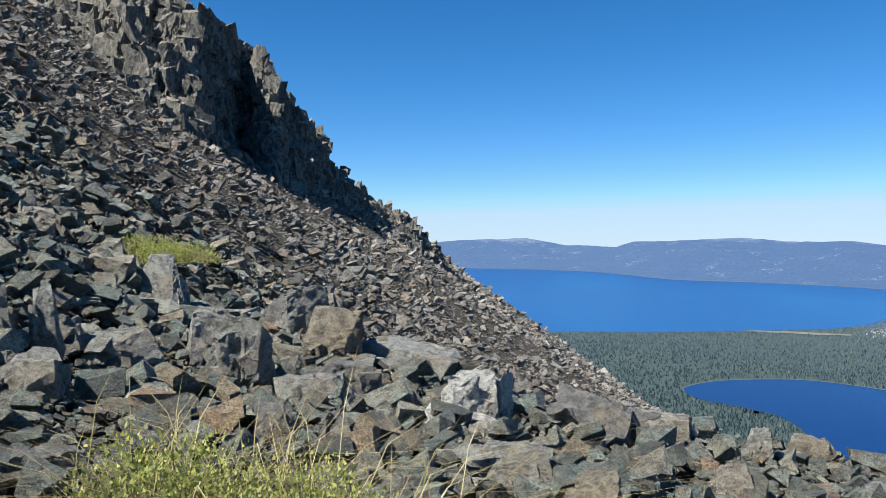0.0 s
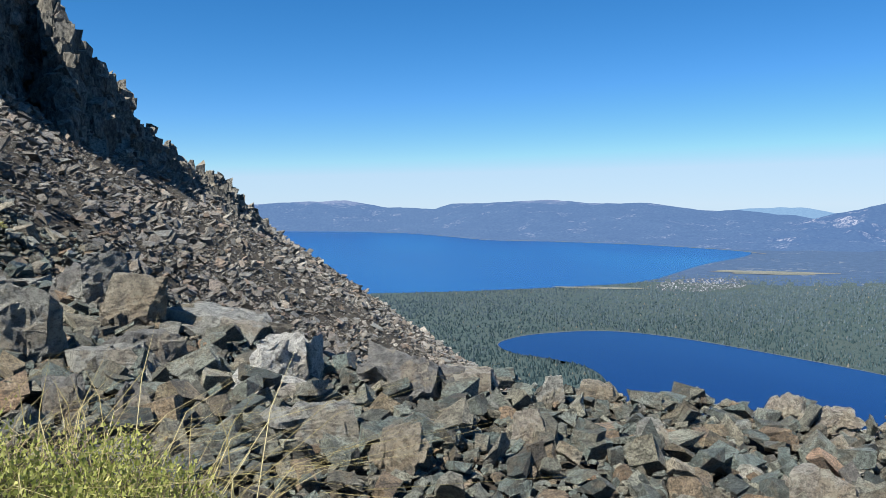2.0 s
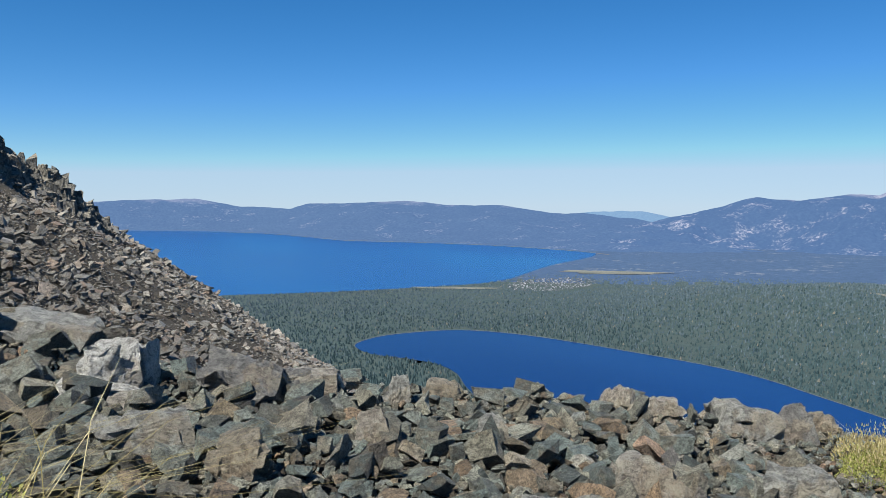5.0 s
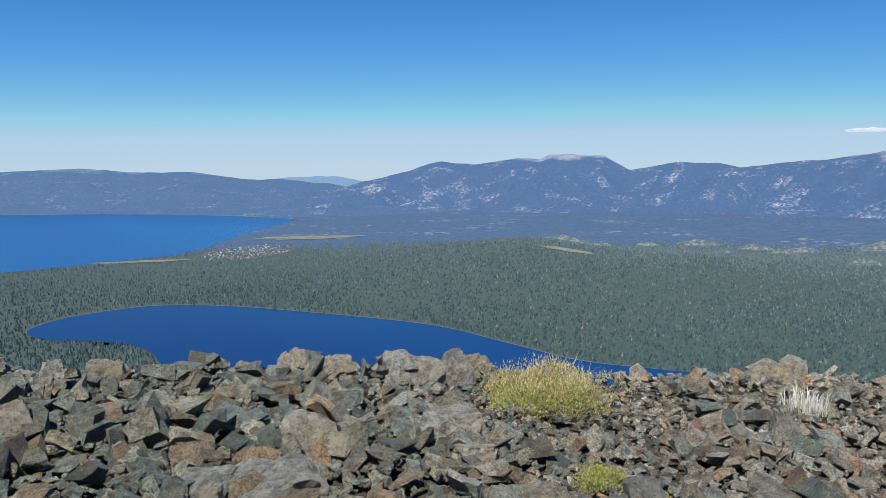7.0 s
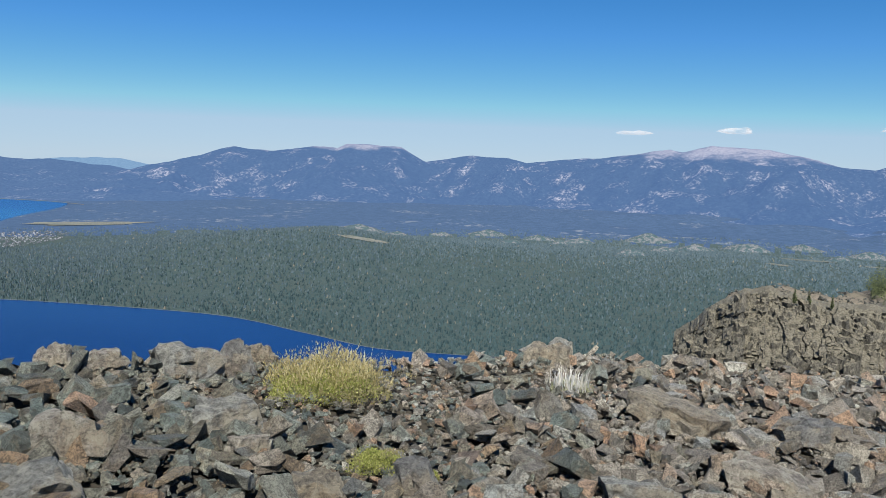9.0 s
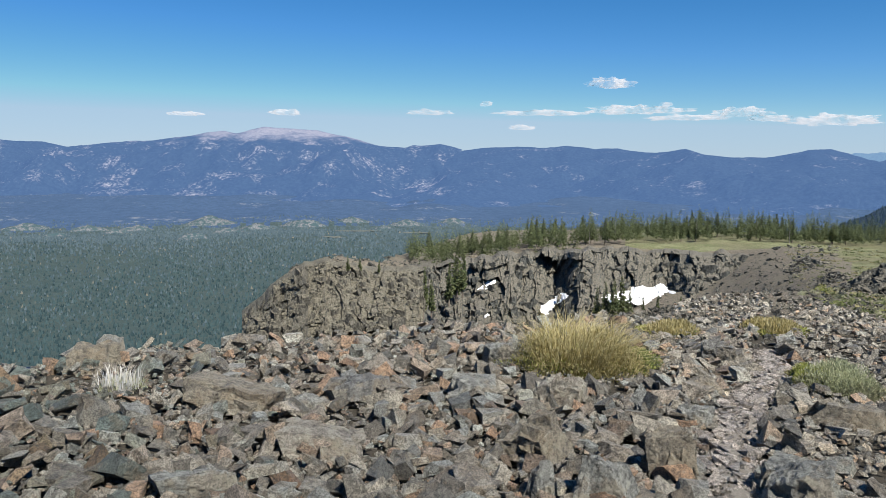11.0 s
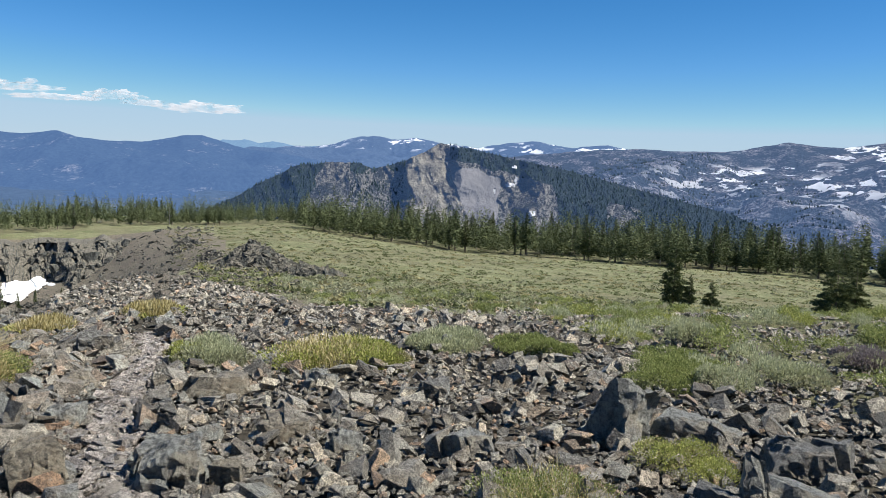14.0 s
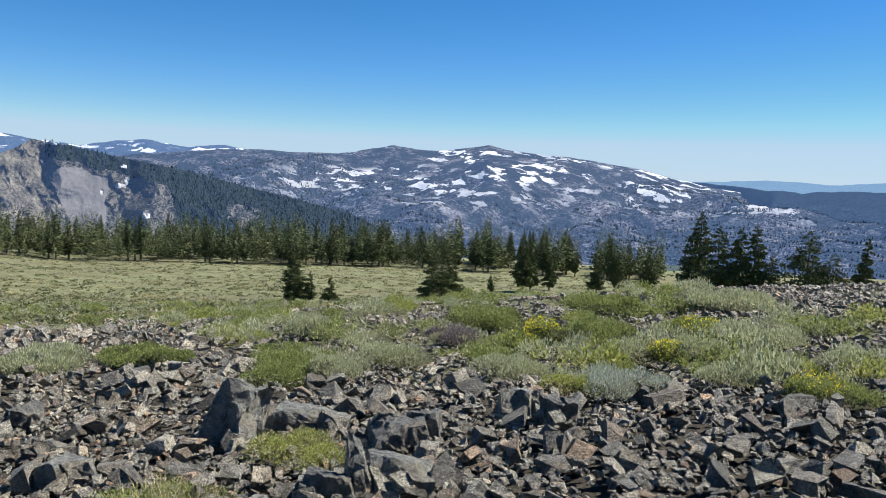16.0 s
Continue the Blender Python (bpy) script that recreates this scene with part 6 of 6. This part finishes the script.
G, S, Y = "green low shrub among stones", "pale sage cushion among dark stones", "yellow-green shrub among grey talus"
P_EAST = [(-3.99, 11.0, 1.6, 0.55, "cushion", "yellow", Y), (-1.2, 3.75, 1.0, 0.56, "bush", "yellow", "tangled yellow-green bush with dry arching stalks"), (-0.6, 3.6, 1.1, 0.56, "bush", "yellow", "tangled yellow-green bush with dry arching stalks"),
          (7.08, 4.67, 1.45, 0.38, "tussock", "yellow", "golden grass tussock on the edge of the drop"), (6.75, 4.5, 1.3, 0.2, "cushion", "yellow", "low yellow-green mat beside a grass tussock"), (10.03, 3.06, 0.8, 0.27, "stalks", "white", "dry plant with bleached upright stalks"),
          (5.21, 2.86, 0.5, 0.16, "cushion", "yellow", "bright yellow-green mat between stones"), (5.19, 2.46, 0.25, 0.14, "cushion", "yellow", "bright yellow-green mat between stones"),
          (13.21, -3.32, 2.1, 0.88, "tussock", "yellow", "large golden grass tussock on brown stones"), (13.6, -4.3, 1.4, 0.4, "cushion", "green", G), (21.6, -10.9, 1.5, 0.32, "tussock", "yellow", "small dry grass tussock"),
          (20.3, -7.45, 1.4, 0.3, "tussock", "yellow", "small dry grass tussock")]
P_SOUTH = [(11.9, -7.2, 1.5, 0.58, "cushion", "sage", S), (12.4, -6.9, 0.9, 0.4, "cushion", "yellow", Y), (10.1, -8.35, 1.9, 0.42, "tussock", "yellow", "shaggy bush with dry stems and green leaves"), (9.6, -8.6, 1.2, 0.4, "cushion", "yellow", Y),
           (8.53, -11.2, 1.3, 0.3, "cushion", "green", G), (10.1, -11.0, 1.0, 0.42, "cushion", "sage", S), (3.22, -6.37, 0.9, 0.28, "cushion", "yellow", "bright yellow-green cushion in front of a boulder"),
           (3.49, -4.85, 1.0, 0.25, "tussock", "green", "dry grass tuft with grey-green leaves"), (5.32, -10.0, 1.6, 0.32, "cushion", "green", G), (4.46, -9.94, 0.9, 0.32, "cushion", "sage", S), (6.69, -13.8, 1.0, 0.48, "cushion", "sage", S)]
P_WEST = [(0.74, -8.85, 1.0, 0.34, "cushion", "blue", "blue-grey low shrub beside stones"), (2.18, -9.8, 0.85, 0.3, "cushion", "sage", S), (2.17, -12.4, 0.65, 0.35, "flower", "green", "clump of yellow flowers"), (0.35, -10.8, 0.5, 0.22, "flower", "green", "clump of yellow flowers"),
          (2.43, -11.9, 0.6, 0.2, "flower", "green", "clump of yellow flowers"), (-0.14, -12.7, 1.0, 0.24, "flower", "green", "clump of yellow flowers"), (1.31, -12.3, 1.35, 0.5, "cushion", "green", G), (3.34, -14.6, 1.6, 0.5, "cushion", "green", G),
          (3.66, -12.6, 0.85, 0.35, "cushion", "purple", "dry purplish dead shrub"), (-0.06, -10.8, 0.75, 0.38, "cushion", "sage", S), (0.83, -10.8, 0.75, 0.38, "cushion", "sage", S), (-0.85, -12.0, 1.2, 0.4, "cushion", "sage", S)]
P_MORE = [(-1.02, -8.58, 0.6, 0.22, "flower", "green", "clump of yellow flowers"), (-1.67, -9.8, 0.8, 0.36, "cushion", "sage", S), (-0.81, -10.0, 1.0, 0.27, "cushion", "green", G), (-0.34, -9.4, 0.8, 0.2, "cushion", "sage", S), (1.21, -8.85, 0.75, 0.24, "cushion", "yellow", Y),
          (-1.22, -8.4, 0.65, 0.22, "cushion", "green", G), (3.93, -10.65, 1.0, 0.32, "cushion", "sage", S), (5.52, -10.75, 1.4, 0.33, "cushion", "green", G), (7.73, -10.9, 0.8, 0.35, "cushion", "green", G), (9.75, -10.5, 1.5, 0.45, "cushion", "sage", S),
          (-0.79, -16.2, 1.7, 0.42, "cushion", "sage", S), (1.38, -15.9, 1.8, 0.42, "cushion", "green", G)]
for k, row in enumerate(P_EAST + P_SOUTH + P_WEST + P_MORE):
    plant(700 + k, *row)


def bare_strip(a, d):
    """The strip of bare stones before the pines."""
    return (a > 180.5 + 0.25 * (d - 17)) & (d > 16) & (d < 27)


def meadow_plants():
    """Shrubs too many to count on the open slope: one mesh for each kind."""
    rs = np.random.RandomState(71)
    kinds = (("sage", 205, 3600, 0.38, "pale sage shrubs scattered over the meadow"), ("green", 215, 4200, 0.1, "low green shrubs scattered over the meadow"), ("yellow", 75, 1900, 0.2, "yellow-green plants scattered over the meadow"))
    for key, near_n, far_n, airy, label in kinds:
        shapes = [tuple(clump(rs, 800, 1.0, rs.uniform(0.24, 0.38), 0.029, 9, airy)) for _ in range(6)]
        x, y, a, d = sector(rs, near_n * 6, 118, 200, 8.0, 52, 0.75)
        keep = ~stone_zone(x, y) & (fbm(x, y, 2.6, 3, 12) < 0.01 + 0.006 * d) & ~bare_strip(a, d)
        x, y, d = x[keep][:near_n], y[keep][:near_n], d[keep][:near_n]
        scatter("meadow_shrubs", LEAF[key], np.stack([x, y, ground_z(x, y)], 1), rs.uniform(0.35, 1.25, len(d)), rs, label, "shrubs", 0.04, 0.25, shapes)
        shapes = [tuple(clump(rs, 16, 1.0, 0.15, 0.19, 5, 0.0)) for _ in range(9)]
        x, y, a, d = sector(rs, far_n * 3, 114, 200, 24, 205, 0.72)
        keep = ~stone_zone(x, y) & (a > 116 + 150 / (d + 5)) & (vnoise(x / 5, y / 5, 3 + len(key)) > 0.35)
        x, y, d = x[keep][:far_n], y[keep][:far_n], d[keep][:far_n]
        scatter("meadow_tufts", LOW[key], np.stack([x, y, ground_z(x, y)], 1), rs.uniform(0.3, 0.9, len(d)) * (0.8 + d / 200), rs, label, "shrubs", 0.05, 0.25, shapes, (1.3, 1.3, 0.8))
    # stones showing between the shrubs
    x, y, a, d = sector(rs, 26000, 118, 202, 7.5, 40, 0.8)
    keep = ~stone_zone(x, y) & ((fbm(x, y, 2.6, 3, 12) > -0.17 + 0.012 * (d - 7)) & (rs.rand(len(d)) < 1.25 - d / 40) | (d < 18) & (rs.rand(len(d)) < 0.5))
    x, y, d = x[keep], y[keep], d[keep]
    s = np.clip(0.02 + 0.05 * rs.rand(len(d)) ** 2 + 0.0028 * d, 0.03, 0.2)
    scatter("talus", ROCK_DARK, np.stack([x, y, ground_z(x, y) - 0.02], 1), s, rs, "dark stones showing between low shrubs", "talus", 0.45, 0.12, FAR_SHAPES)


meadow_plants()


# ---- clouds ----
def clouds():
    m = Mat("cloud", 1.0, 0.0)
    # dark base; the sunlit white of the cloud is put in as emission
    m.colour((0.12, 0.12, 0.12))
    m.b.inputs["Emission Color"].default_value = (0.86, 0.90, 0.97, 1)
    m.b.inputs["Emission Strength"].default_value = 0.42
    n = m.noise(0.012, 5, 0.6)
    m.link(m.math("MULTIPLY", m.mask(n, 0.34, 0.72), 0.62), m.b.inputs["Alpha"])
    rs = random.Random(5)
    for a, e, w, h in [(104.5, 4.95, 2.9, 0.9), (99.9, 2.95, 5.5, 0.5), (106.4, 3.1, 6.0, 0.75), (110.0, 2.6, 5.0, 0.45), (113.4, 2.9, 3.0, 0.8), (115.5, 2.5, 3.0, 0.5), (119.3, 2.3, 4.6, 0.9), (98.5, 1.9, 1.6, 0.45), (81.3, 2.8, 2.0, 0.5),
                       (91.7, 2.95, 2.4, 0.45), (74.5, 2.6, 2.0, 0.35), (108.5, 3.5, 0.7, 0.4), (95.8, 3.6, 0.8, 0.45)]:
        bm = bmesh.new()
        shift = Vector((a * 3.7, e * 5.1, 0))
        long, high = 80.0 * w * 0.5, 80.0 * h * 0.5
        for v in bmesh.ops.create_icosphere(bm, subdivisions=5, radius=1)["verts"]:
            p = v.co.copy()
            q = Vector((p.x * long / 40, p.y * 1.5, p.z * high / 40)) + shift
            p *= max(0.2, 1 + 0.6 * noise.noise(q * 0.9) + 0.4 * noise.noise(q * 2.1) + 0.28 * noise.noise(q * 4.6) + 0.15 * noise.noise(q * 9.5))
            if p.z < 0:
                p.z *= 0.45
            v.co = Vector((p.x * long, p.y * 40, p.z * high))
        bm.transform(Matrix.Translation((*polar(a, 4600), 1.6 + 4600 * math.tan(radians(e)))) @ Matrix.Rotation(radians(-a), 4, "Z"))
        ob = new("cloud", bm_mesh("cloud", bm, m.mat, True))
        tagged(ob, "small white fair-weather cloud above the far ridges", "cloud", "clouds")


clouds()
